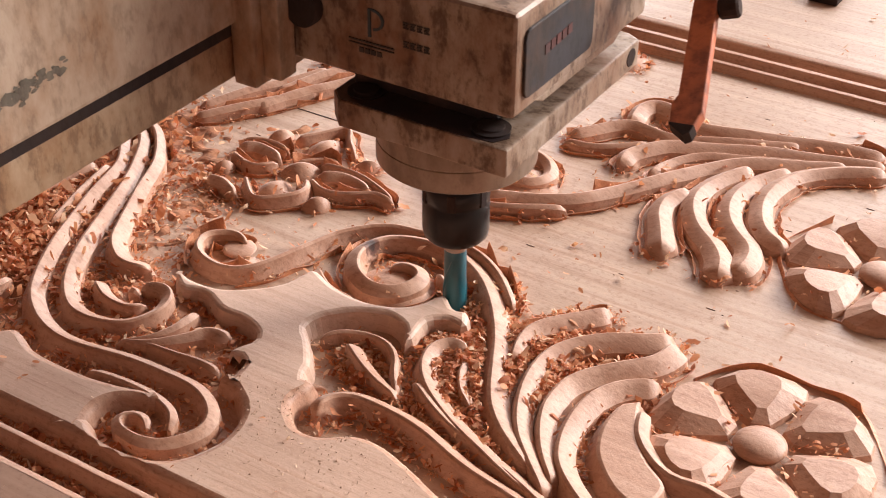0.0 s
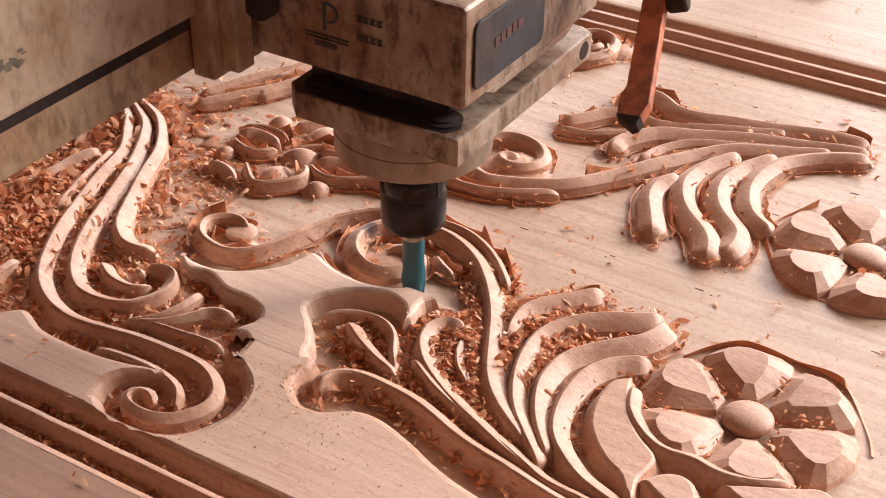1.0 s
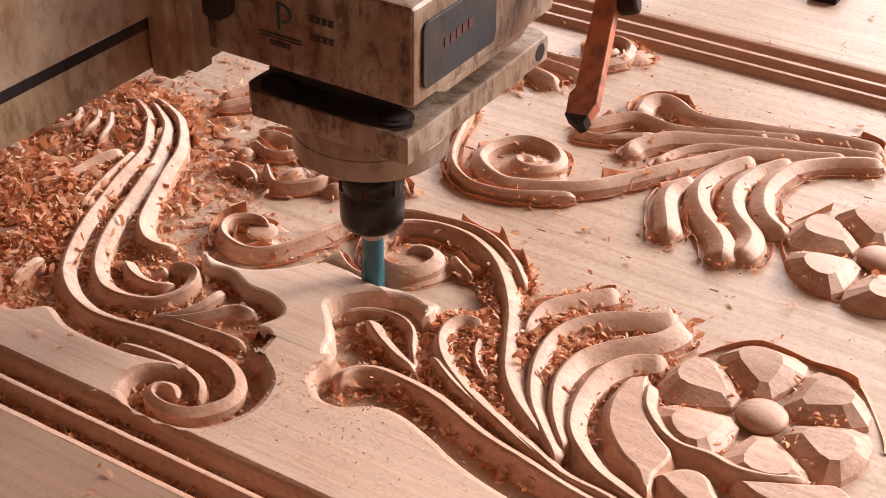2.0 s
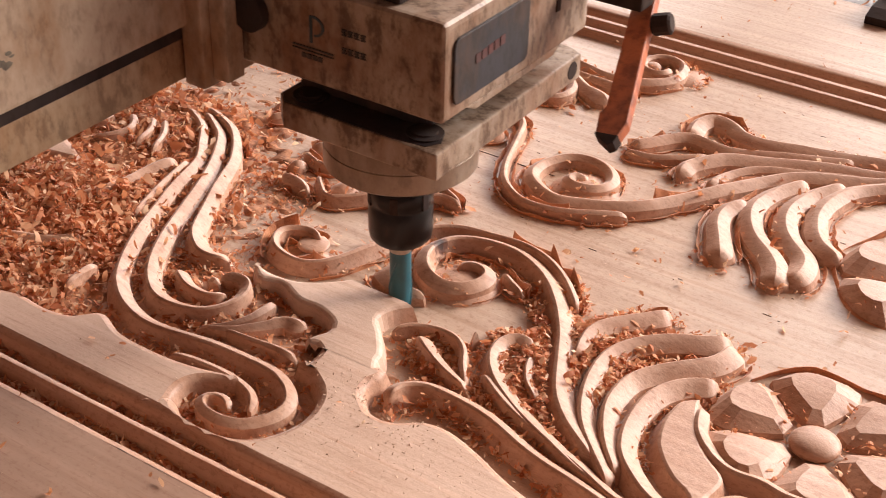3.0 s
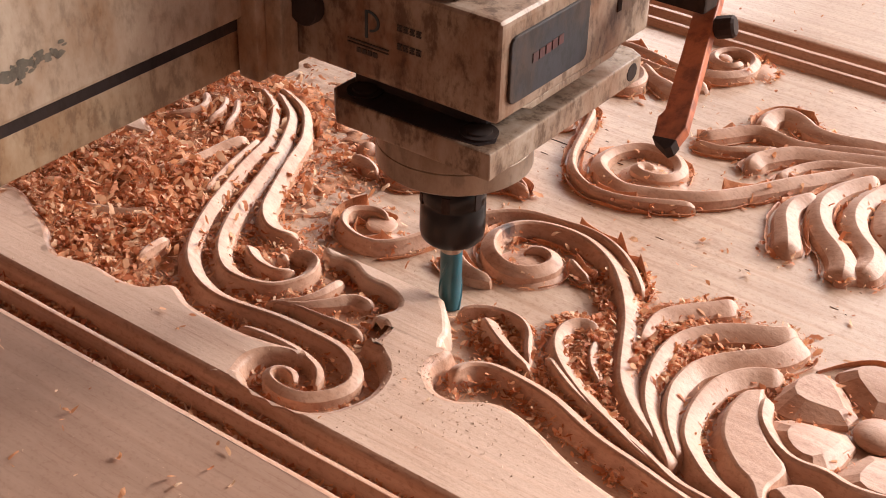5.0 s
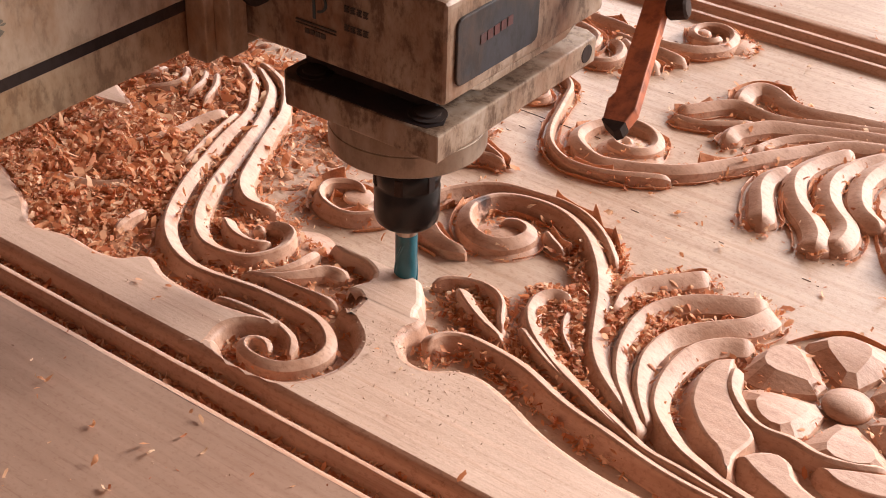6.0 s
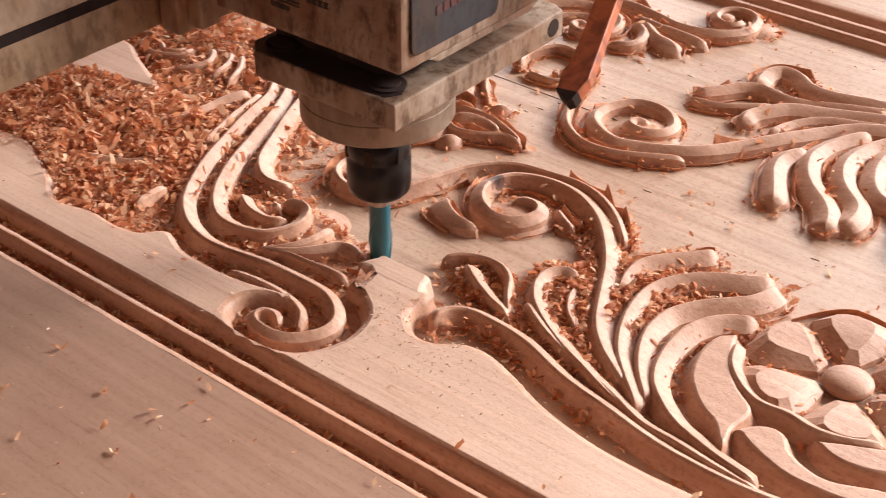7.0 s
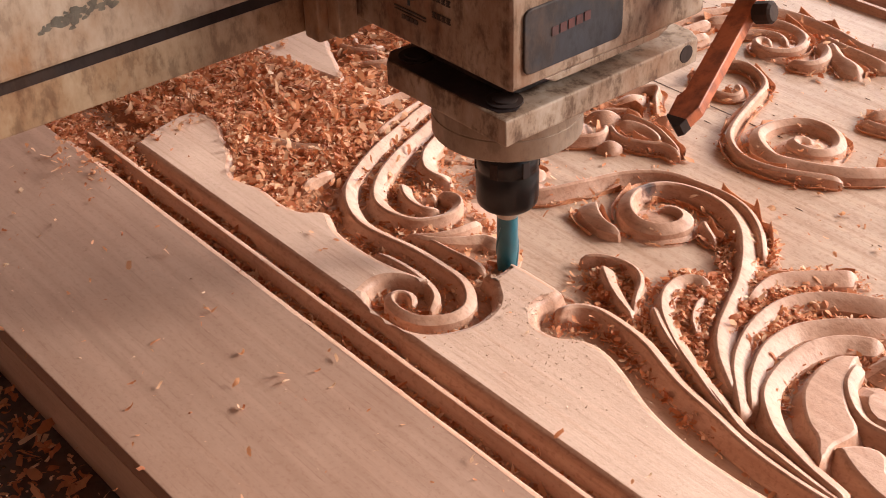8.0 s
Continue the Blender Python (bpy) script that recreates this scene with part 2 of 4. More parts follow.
def strand(name, wide0, wide1, crest, flat, pts, swell=0.0):
    """One carved strand: a sharp crest with sloping shoulders and steep walls.
    Widths to the left and right in mm at both ends, crest in mm under the face, flat is the shoulders' share of the width, one for both sides or one for each;
    swell widens it towards the middle."""
    flats = flat if isinstance(flat, tuple) else (flat, flat)
    path = spline(pts)
    n = len(path)
    for _ in range(2):
        path[1:-1] = path[1:-1] * 0.5 + (path[:-2] + path[2:]) * 0.25
    nor = normals(path)
    turn = np.gradient(np.unwrap(np.arctan2(nor[:, 1], nor[:, 0])))
    seg = np.linalg.norm(np.gradient(path, axis=0), axis=1)
    bend = np.convolve(turn / seg, np.ones(3) / 3, "same")
    s = np.linspace(0, 1, n)
    end = np.minimum(1, np.minimum(np.arange(n), np.arange(n)[::-1]) * 0.003 / 0.008)
    end = np.sqrt(1 - (1 - end) ** 2)
    wob = np.array([noise.noise((k * 0.22, wide0[0] * 3.1 + path[0, 0] * 90, 2.0)) for k in range(n)])
    sides = []
    for k in (0, 1):
        w = (wide0[k] + (wide1[k] - wide0[k]) * s) / 1000 * (0.4 + 0.6 * end) * (1 + 0.06 * wob) * (1 + swell * np.sin(np.pi * s))
        lim = np.where(bend * (1, -1)[k] > 0, 0.92 / np.maximum(abs(bend), 1e-6), 1.0)
        sides.append(np.minimum(w, lim))
    top = crest / 1000 + 0.0004 * np.sin(s * n * 0.3 + wide0[0]) - 0.0032 * (1 - end)
    offs = [(k, u) for k, u in ((1, 1.08), (1, 1.0), (1, 0.5), (1, -1), (1, -0.5))] + [(0, 0.0)] + [(0, -0.5), (0, -1), (0, 0.5), (0, 1.0), (0, 1.08)]
    bm = bmesh.new()
    rows = []
    for i in range(n):
        row = []
        for k, u in offs:
            w, flat = sides[k][i], flats[k]
            deep = top[i] + DEPTH - SKIRT * end[i]
            fall = min(0.62 * flat * w, deep * (0.45 + 0.45 * max(0, flat - 0.6)))
            if u == 0:
                r, z = 0.0, top[i]
            elif u < 0:                          # shoulder, rounded towards the crest
                r, z = (0.36 if u == -0.5 else 1.0) * flat * w, top[i] - fall * (0.20 if u == -0.5 else 1.0)
            elif u == 0.5:                       # wall, a little hollow
                r, z = (flat + (1 - flat) * 0.38) * w, top[i] - fall - (deep - fall) * 0.55
            else:
                r, z = u * w, -DEPTH + SKIRT * end[i] if u == 1.0 else -DEPTH - 0.001
            r *= 1 if k == 0 else -1
            row.append(bm.verts.new((path[i, 0] + nor[i, 0] * r, path[i, 1] + nor[i, 1] * r, z)))
        rows.append(row)
        raise_map(path[i, 0], path[i, 1], max(sides[0][i], sides[1][i]) * 0.95, top[i])
    m = len(offs)
    for a, b in zip(rows, rows[1:]):
        for j in range(m - 1):
            bm.faces.new((a[j], a[j + 1], b[j + 1], b[j]))
        for j in (1, 3, 5, 7, m - 2):
            bm.edges.get((a[j], b[j])).smooth = False
    # blunt, sloping ends
    for row, k, sgn in ((rows[0], 0, -1), (rows[-1], n - 1, 1)):
        d = path[k] - path[k - sgn]
        d = d / np.linalg.norm(d) * max(sides[0][k], sides[1][k])
        low = []
        for j, v in enumerate(row):
            g = math.sqrt(max(0, 1 - (2 * j / (m - 1) - 1) ** 2))
            low.append(bm.verts.new((v.co.x + d[0] * g, v.co.y + d[1] * g, -DEPTH - 0.002)))
        for j in range(m - 1):
            bm.faces.new((row[j], row[j + 1], low[j + 1], low[j]))
    ROADS.append((path, nor, sides[0], sides[1]))
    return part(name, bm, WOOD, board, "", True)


def ridge(name, w0, w1, crest, pts):
    """A strand that is alike on both sides; the far ornaments lie lower."""
    far = pts[len(pts) // 2][1] > 0.04
    return strand(name, (w0, w0), (w1, w1), crest - (2.0 if far else 0.0), 0.6, pts)


def smooth_ring(pts, step=0.004):
    p = list(pts)
    return spline(p + [p[0]], step)[:-1]


def ring_normals(path):
    d = np.roll(path, -1, 0) - np.roll(path, 1, 0)
    d /= np.maximum(np.linalg.norm(d, axis=1, keepdims=True), 1e-9)
    return np.stack([d[:, 1], -d[:, 0]], 1)


def plateau_mesh(outline, z=0.0, rim=0.0036, drop=0.0018, foot=0.0040):
    """Bevelled rim, sloping wall and flat top over an outline that runs counter-clockwise."""
    ring = [tuple(outline[0])]
    for p in outline[1:]:
        if math.dist(p, ring[-1]) > 0.0024 and math.dist(p, ring[0]) > 0.0024:
            ring.append(tuple(p))
    ring = np.array(ring)
    nor = ring_normals(ring)
    gap = np.hypot(ring[:, None, 0] - ring[None, :, 0], ring[:, None, 1] - ring[None, :, 1])
    hop = abs(np.arange(len(ring))[:, None] - np.arange(len(ring))[None, :])
    gap[np.minimum(hop, len(ring) - hop) < 4] = 1.0
    nor = nor * np.clip(gap.min(1) / 0.007, 0.05, 1.0)[:, None]
    bm = bmesh.new()
    levels = [(foot, -DEPTH - 0.002), (0.0008, z - 0.004), (0.0, z - drop), (-rim * 0.5, z - drop * 0.35), (-rim, z)]
    loops = [[bm.verts.new((x + a * off, y + b * off, h)) for (x, y), (a, b) in zip(ring, nor)] for off, h in levels]
    n = len(ring)
    for lo, hi in zip(loops, loops[1:]):
        for i in range(n):
            bm.faces.new((lo[i], lo[(i + 1) % n], hi[(i + 1) % n], hi[i]))
    for tri in geometry.tessellate_polygon([[Vector((v.co.x, v.co.y, 0)) for v in loops[-1]]]):
        bm.faces.new([loops[-1][k] for k in tri])
    return bm, ring


def plateau(name, outline, mat, *cut):
    """A piece of the untouched face left standing; cut: its height, rim, drop and foot."""
    bm, ring = plateau_mesh(outline, *cut)
    z = cut[0] if cut else 0.0
    ob = part(name, bm, mat, board)
    # walls take the redder tone, so their shade sits in the colour
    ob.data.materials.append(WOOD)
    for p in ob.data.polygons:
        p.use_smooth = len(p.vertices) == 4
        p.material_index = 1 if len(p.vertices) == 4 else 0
    # note it on the map
    inside = np.zeros(GX.shape, bool)
    for (x0, y0), (x1, y1) in zip(ring, np.roll(ring, -1, 0)):
        if y0 != y1:
            inside ^= ((y0 > GY) != (y1 > GY)) & (GX < (x1 - x0) * (GY - y0) / (y1 - y0) + x0)
    HEIGHT[inside] = np.maximum(HEIGHT[inside], z)
    return ob


def petal(name, cx, cy, angle, r0, r1, wide, high, lean=0.2):
    """A chip-carved petal: a block that widens outwards, cut into flat facets that meet in a crisp ridge."""
    bm = bmesh.new()
    c, s = math.cos(angle), math.sin(angle)
    spot = lambda r, t, z: bm.verts.new((cx + r * c - t * s, cy + r * s + t * c, z))
    span = r1 - r0
    edge = [(0.0, -0.20), (0.28, -0.62), (0.56, -0.95), (0.78, -1.0), (0.93, -0.72), (1.0, -0.25), (1.0, 0.25), (0.93, 0.72), (0.78, 1.0), (0.56, 0.95), (0.28, 0.62), (0.0, 0.20)]
    low = [spot(r0 + span * (0.55 + (a - 0.55) * 1.06), t * wide * 1.07, -DEPTH - 0.001) for a, t in edge]
    mid = [spot(r0 + span * a, t * wide, -DEPTH + 0.0030) for a, t in edge]
    top = [spot(r0 + span * (0.57 + (a - 0.57) * 0.66), (t * 0.50 + lean * a) * wide, high - 0.0026 * (1 - a) ** 2) for a, t in edge]
    n = len(edge)
    for i in range(n):
        k = (i + 1) % n
        bm.faces.new((low[i], low[k], mid[k], mid[i]))
        bm.faces.new((mid[i], mid[k], top[k], top[i]))
    for i in range(n // 2 - 1):
        bm.faces.new((top[i], top[i + 1], top[n - 2 - i], top[n - 1 - i]))
    bmesh.ops.recalc_face_normals(bm, faces=bm.faces)
    for e in bm.edges:
        e.smooth = e.calc_face_angle(0.0) < radians(13)
    m = (r0 + r1) / 2
    raise_map(cx + m * c, cy + m * s, span * 0.6, high)
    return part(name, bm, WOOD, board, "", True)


def dome(name, cx, cy, r, high, squeeze=1.0):
    bm = turned([(r * math.cos(a), -DEPTH + 0.003 + (high + DEPTH - 0.003) * math.sin(a)) for a in np.linspace(-0.5, 1.45, 9)], 24)
    for v in bm.verts:
        v.co.x, v.co.y = cx + v.co.x, cy + v.co.y * squeeze
    raise_map(cx, cy, r, high)
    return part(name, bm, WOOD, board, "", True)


def flower(cx, cy, turn):
    dome("flower_centre", cx, cy, 0.0128, -0.0030)
    for k in range(6):
        petal("petal", cx, cy, turn + k * math.pi / 3, 0.0150, 0.0535, 0.0220, -0.0014, (-0.12, 0.05, 0.14)[k % 3])


def groove(name, along, profile, axis="x"):
    """A run of moulding: profile of (across, z), swept in short uneven steps."""
    bm = bmesh.new()
    a0, a1 = along
    n = int((a1 - a0) / 0.006)
    rows = []
    for i in range(n + 1):
        a = a0 + (a1 - a0) * i / n
        row = []
        for c, z in profile:
            w = noise.noise((a * 60, c * 90, 3.0)) * 0.0002
            row.append(bm.verts.new((a, c + w, z + w * 0.4) if axis == "x" else (c + w, a, z + w * 0.4)))
        rows.append(row)
    for p, q in zip(rows, rows[1:]):
        for j in range(len(profile) - 1):
            bm.faces.new((p[j], p[j + 1], q[j + 1], q[j]))
    for e in bm.edges:
        e.smooth = e.calc_face_angle(0.0) < radians(22)
    return part(name, bm, WOOD, board, "", True)


def build_panel():
    part("core", box(-0.80, 1.00, -0.34, 0.50, -0.042, -DEPTH - 0.0005), TOPWOOD, board)
    bm = bmesh.new()
    bmesh.ops.create_grid(bm, x_segments=60, y_segments=40, size=0.5)
    for v in bm.verts:
        v.co = Vector((v.co.x * 1.7 + 0.1, v.co.y * 0.62 + 0.085, -DEPTH + noise.noise(v.co * 30) * 0.0002))
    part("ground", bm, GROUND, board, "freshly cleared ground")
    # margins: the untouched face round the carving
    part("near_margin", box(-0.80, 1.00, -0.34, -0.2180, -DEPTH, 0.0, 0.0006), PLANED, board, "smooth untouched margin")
    # far margin darkened by colour to offset the stronger light there
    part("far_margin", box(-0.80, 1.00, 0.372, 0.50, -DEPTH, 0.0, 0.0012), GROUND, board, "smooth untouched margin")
    part("end_margin", box(-0.80, -0.43, -0.2165, 0.372, -DEPTH, 0.0, 0.0012), TOPWOOD, board, "smooth untouched margin")
    HEIGHT[(GY < -0.2165) | (GY > 0.372) | (GX < -0.43)] = 0.0
    groove("near_moulding", (-0.32, 0.98), [(-0.2182, 0.0001), (-0.2172, -0.0003), (-0.2140, -0.0021), (-0.2106, -0.0104), (-0.2066, -0.0108), (-0.2050, -0.0102), (-0.2022, -0.0010), (-0.2014, -0.0004), (-0.2004, -0.0005), (-0.1978, -0.0019), (-0.1946, -0.0105), (-0.1905, -0.0109), (-0.186, -0.0109)])
    groove("far_moulding", (-0.78, 0.98), [(0.338, -0.0112), (0.3405, -0.0075), (0.342, -0.0058), (0.345, -0.0056), (0.3475, -0.0085), (0.350, -0.0088), (0.3525, -0.0045), (0.354, -0.0026), (0.3572, -0.0024), (0.360, -0.0058), (0.363, -0.006), (0.3665, -0.0012), (0.3690, -0.0002), (0.3725, 0.0001)])


build_panel()
# untouched face left standing between border and ornament
left_rim = [(-0.0375, -0.1462), (-0.0468, -0.1456), (-0.0589, -0.1490), (-0.0756, -0.1520), (-0.0946, -0.1528), (-0.1150, -0.1512), (-0.1345, -0.1440), (-0.147, -0.155), (-0.163, -0.158), (-0.184, -0.157), (-0.204, -0.162), (-0.216, -0.158), (-0.231, -0.148), (-0.254, -0.138), (-0.278, -0.130), (-0.300, -0.132)]
eye_rim = [(-0.0545, -0.1855), (-0.0560, -0.177), (-0.0588, -0.168), (-0.0570, -0.1595), (-0.0500, -0.1535), (-0.0420, -0.1500)]
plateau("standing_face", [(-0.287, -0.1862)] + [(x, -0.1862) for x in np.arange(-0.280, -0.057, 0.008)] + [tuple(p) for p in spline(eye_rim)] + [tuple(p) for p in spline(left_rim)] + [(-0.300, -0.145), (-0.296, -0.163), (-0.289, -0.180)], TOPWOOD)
right_rim = [(0.96, -0.12), (0.5, -0.13), (0.272, -0.136), (0.232, -0.138), (0.194, -0.140), (0.173, -0.141), (0.145, -0.140), (0.115, -0.134), (0.088, -0.1235), (0.069, -0.1180), (0.055, -0.1195), (0.043, -0.128), (0.031, -0.129), (0.020, -0.121), (0.016, -0.112), (0.018, -0.1035)]
lobe_rim = [(-0.0215, -0.0985), (-0.0190, -0.1085), (-0.0190, -0.1140), (-0.0225, -0.1185)]
lobe_low = [(-0.013, -0.1205), (-0.001, -0.129), (0.005, -0.139), (0.007, -0.153), (0.003, -0.166), (-0.003, -0.175), (-0.012, -0.1808), (-0.024, -0.1838), (-0.036, -0.1840), (-0.046, -0.1815), (-0.0535, -0.1765), (-0.060, -0.1755), (-0.068, -0.1745)]
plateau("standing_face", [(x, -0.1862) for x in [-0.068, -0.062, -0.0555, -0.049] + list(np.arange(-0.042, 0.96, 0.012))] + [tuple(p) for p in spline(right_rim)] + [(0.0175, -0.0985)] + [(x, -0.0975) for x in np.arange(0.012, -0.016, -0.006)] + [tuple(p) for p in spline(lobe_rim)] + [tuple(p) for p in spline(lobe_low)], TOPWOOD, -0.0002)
plateau("recess_floor", smooth_ring([(-0.060, -0.152), (-0.054, -0.184), (-0.034, -0.189), (-0.012, -0.183), (0.004, -0.168), (0.006, -0.150), (0.001, -0.135), (-0.014, -0.119), (-0.022, -0.104), (-0.030, -0.084),
                                      (-0.060, -0.073), (-0.100, -0.064), (-0.130, -0.080), (-0.140, -0.138), (-0.100, -0.152)]), WOOD, -0.0096, 0.0015, 0.0004, 0.002)
plateau("standing_patch", smooth_ring([(-0.365, -0.048), (-0.343, -0.052), (-0.309, -0.044), (-0.272, -0.037), (-0.270, -0.030), (-0.310, -0.011), (-0.329, -0.001), (-0.352, 0.001), (-0.382, -0.002), (-0.375, -0.024)]), TOPWOOD)
plateau("standing_patch", smooth_ring([(-0.390, -0.021), (-0.385, 0.008), (-0.398, 0.046), (-0.409, 0.083), (-0.418, 0.084), (-0.413, 0.052), (-0.408, 0.025), (-0.400, -0.008)]), TOPWOOD)
plateau("broad_leaf", smooth_ring([(0.156, -0.025), (0.149, -0.032), (0.148, -0.049), (0.153, -0.066), (0.161, -0.077), (0.171, -0.086), (0.180, -0.091), (0.192, -0.104), (0.189, -0.090), (0.190, -0.073), (0.178, -0.063), (0.168, -0.052), (0.161, -0.038)]), WOOD, -0.0022, 0.0018, 0.0010, 0.006)
plateau("broad_leaf", smooth_ring([(0.190, -0.089), (0.198, -0.094), (0.209, -0.099), (0.223, -0.103), (0.236, -0.103), (0.251, -0.101), (0.268, -0.092), (0.262, -0.083), (0.240, -0.092), (0.227, -0.091), (0.217, -0.086), (0.212, -0.079), (0.204, -0.076), (0.196, -0.080)]), WOOD, -0.0022, 0.0026, 0.0016, 0.006)
plateau("broad_leaf", smooth_ring([(0.222, -0.073), (0.233, -0.078), (0.245, -0.078), (0.258, -0.073), (0.272, -0.060), (0.262, -0.052), (0.250, -0.058), (0.232, -0.067)]), WOOD, -0.0022, 0.0020, 0.0012, 0.005)
flower(0.214, -0.0180, -0.17)
flower(0.220, 0.149, -0.17)


def mound(cx, cy, r, high, squeeze=1.0):
    """The low swelling under a spiral."""
    bm = turned([(r * math.sqrt(1.05 - k / 9), -DEPTH - 0.0006 + (high + DEPTH) * k / 9) for k in range(10)], 40)
    for v in bm.verts:
        v.co.x, v.co.y = cx + v.co.x, cy + v.co.y * squeeze
    raise_map(cx, cy, r, high)
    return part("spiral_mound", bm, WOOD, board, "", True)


dome("knob", -0.092, -0.018, 0.0095, -0.0058)
dome("knob", -0.039, 0.314, 0.0060, -0.0045)
dome("knob", -0.113, 0.233, 0.0060, -0.0050)
mound(-0.031, -0.162, 0.017, -0.0075)
mound(-0.084, -0.078, 0.021, -0.007)
mound(-0.082, -0.030, 0.014, -0.007)
mound(0.000, 0.001, 0.022, -0.0045)
mound(0.005, 0.133, 0.023, -0.0052)
mound(-0.100, 0.238, 0.021, -0.0065)
mound(-0.012, 0.318, 0.015, -0.007)


def pod(a, b, wide):
    """A smooth bud between two points, with a crisp keel along its top; half width in mm."""
    a, b = np.array(a), np.array(b)
    d = b - a
    side = np.array([-d[1], d[0]]) / np.hypot(*d)
    wide = min(wide, 400 * np.hypot(*d))
    bm = bmesh.new()
    rows = []
    for i in range(11):
        s = i / 10
        body = max(0.04, math.sin(math.pi * (0.03 + 0.94 * s))) ** 0.75
        row = []
        for u in (-1.08, -1.0, -0.8, -0.5, -0.2, 0.0, 0.2, 0.5, 0.8, 1.0, 1.08):
            x, y = a + d * s + side * u * body * wide / 1000
            z = -DEPTH - 0.001 if abs(u) > 1 else -DEPTH + (0.0016 + 0.0062 * (1 - abs(u) ** 1.5)) * body ** 0.8
            row.append(bm.verts.new((x, y, z)))
        rows.append(row)
        raise_map(*(a + d * s), wide * body / 1000, -0.002 - 0.008 * (1 - body))
    for p, q in zip(rows, rows[1:]):
        for j in range(10):
            bm.faces.new((p[j], p[j + 1], q[j + 1], q[j]))
    for p, q in zip(rows, rows[1:]):
        bm.edges.get((p[5], q[5])).smooth = False
    bm.faces.new(rows[0])
    bm.faces.new(rows[-1])
    return part("bud", bm, WOOD, board, "", True)


strand("scroll", (4, 3.5), (4, 3), -1.0, (0.9, 0.3), [(-0.26, 0.061), (-0.237, 0.047), (-0.22, 0.027), (-0.207, 0.008), (-0.195, -0.031), (-0.181, -0.067), (-0.169, -0.092), (-0.161, -0.105), (-0.151, -0.117), (-0.136, -0.128), (-0.119, -0.134), (-0.103, -0.135), (-0.086, -0.133), (-0.068, -0.13), (-0.049, -0.129), (-0.032, -0.13), (-0.019, -0.135), (-0.01, -0.143), (-0.008, -0.152), (-0.012, -0.161), (-0.019, -0.169), (-0.03, -0.172), (-0.041, -0.17), (-0.045, -0.164), (-0.041, -0.16), (-0.035, -0.16), (-0.031, -0.163)], 0.9)
strand("scroll", (6, 5), (4, 4), -1.0, (0.8, 0.3), [(-0.083, -0.148), (-0.067, -0.146), (-0.049, -0.145), (-0.035, -0.147), (-0.025, -0.152), (-0.021, -0.159)])
strand("scroll", (4, 3.5), (5, 3), -1.0, (0.9, 0.3), [(-0.247, 0.063), (-0.23, 0.052), (-0.213, 0.037), (-0.189, -0.005), (-0.173, -0.046), (-0.161, -0.073), (-0.151, -0.091), (-0.141, -0.103), (-0.128, -0.113), (-0.116, -0.116), (-0.104, -0.114), (-0.094, -0.109), (-0.088, -0.1), (-0.085, -0.09), (-0.088, -0.079), (-0.095, -0.074), (-0.103, -0.074), (-0.109, -0.079)], 0.9)
strand("curl", (7, 4), (4, 3), -1.6, (0.9, 0.3), [(-0.134, -0.088), (-0.121, -0.096), (-0.11, -0.098), (-0.1, -0.096), (-0.097, -0.089)])
strand("stem", (4, 4), (10, 5), -1.0, (0.9, 0.3), [(-0.25, 0.069), (-0.232, 0.062), (-0.212, 0.05), (-0.19, 0.023), (-0.175, -0.011), (-0.16, -0.041), (-0.151, -0.056), (-0.138, -0.066), (-0.126, -0.067), (-0.117, -0.064)])
strand("leaf", (6, 4), (2, 2), -2.2, .6, [(-0.07, -0.08), (-0.07, -0.097), (-0.076, -0.111), (-0.088, -0.122)])
strand("leaf", (9, 5), (2, 2), -2.2, .75, [(-0.042, -0.088), (-0.055, -0.089), (-0.061, -0.099), (-0.073, -0.114), (-0.085, -0.12)])
strand("leaf", (2, 2), (6, 6), -2.2, .5, [(-0.076, -0.116), (-0.059, -0.114), (-0.043, -0.112), (-0.029, -0.113)])
strand("scroll", (4, 5), (4, 6), -1.8, (0.7, 0.3), [(-0.09, -0.014), (-0.099, -0.011), (-0.108, -0.015), (-0.113, -0.023), (-0.108, -0.035), (-0.096, -0.041), (-0.082, -0.041), (-0.071, -0.033), (-0.064, -0.019), (-0.058, 0.001), (-0.052, 0.018), (-0.042, 0.031), (-0.029, 0.041), (-0.012, 0.045), (0.008, 0.047), (0.029, 0.042), (0.048, 0.03), (0.066, 0.011)])
strand("scroll", (7, 4), (11, 7), -1.2, (0.9, 0.3), [(-0.007, 0.006), (-0.002, 0.011), (0.006, 0.011), (0.011, 0.006), (0.009, -0.003), (0.003, -0.01), (-0.008, -0.012), (-0.02, -0.006), (-0.028, 0.006), (-0.029, 0.019), (-0.023, 0.03), (-0.007, 0.036), (0.015, 0.036), (0.036, 0.026), (0.054, 0.008), (0.07, -0.014), (0.082, -0.037), (0.094, -0.06), (0.106, -0.074), (0.121, -0.086), (0.133, -0.094)])
strand("leaf", (3, 3), (4, 4), -2, .5, [(-0.003, -0.064), (0.003, -0.055), (0.015, -0.05), (0.028, -0.051), (0.038, -0.058), (0.044, -0.068), (0.053, -0.08)])
strand("leaf", (7, 4), (4, 3), -1.6, (0.9, 0.3), [(0.011, -0.061), (0.019, -0.067), (0.029, -0.073), (0.042, -0.079), (0.055, -0.083)])
strand("leaf", (9, 5), (6, 4), -1.2, (0.9, 0.3), [(0.065, -0.032), (0.055, -0.031), (0.049, -0.039), (0.05, -0.05), (0.055, -0.06), (0.064, -0.07), (0.077, -0.079), (0.093, -0.088), (0.11, -0.096), (0.126, -0.103), (0.141, -0.108)])
strand("leaf", (6, 3), (4, 3), -2.5, (0.9, 0.3), [(0.069, -0.04), (0.071, -0.05), (0.079, -0.063), (0.089, -0.07)])
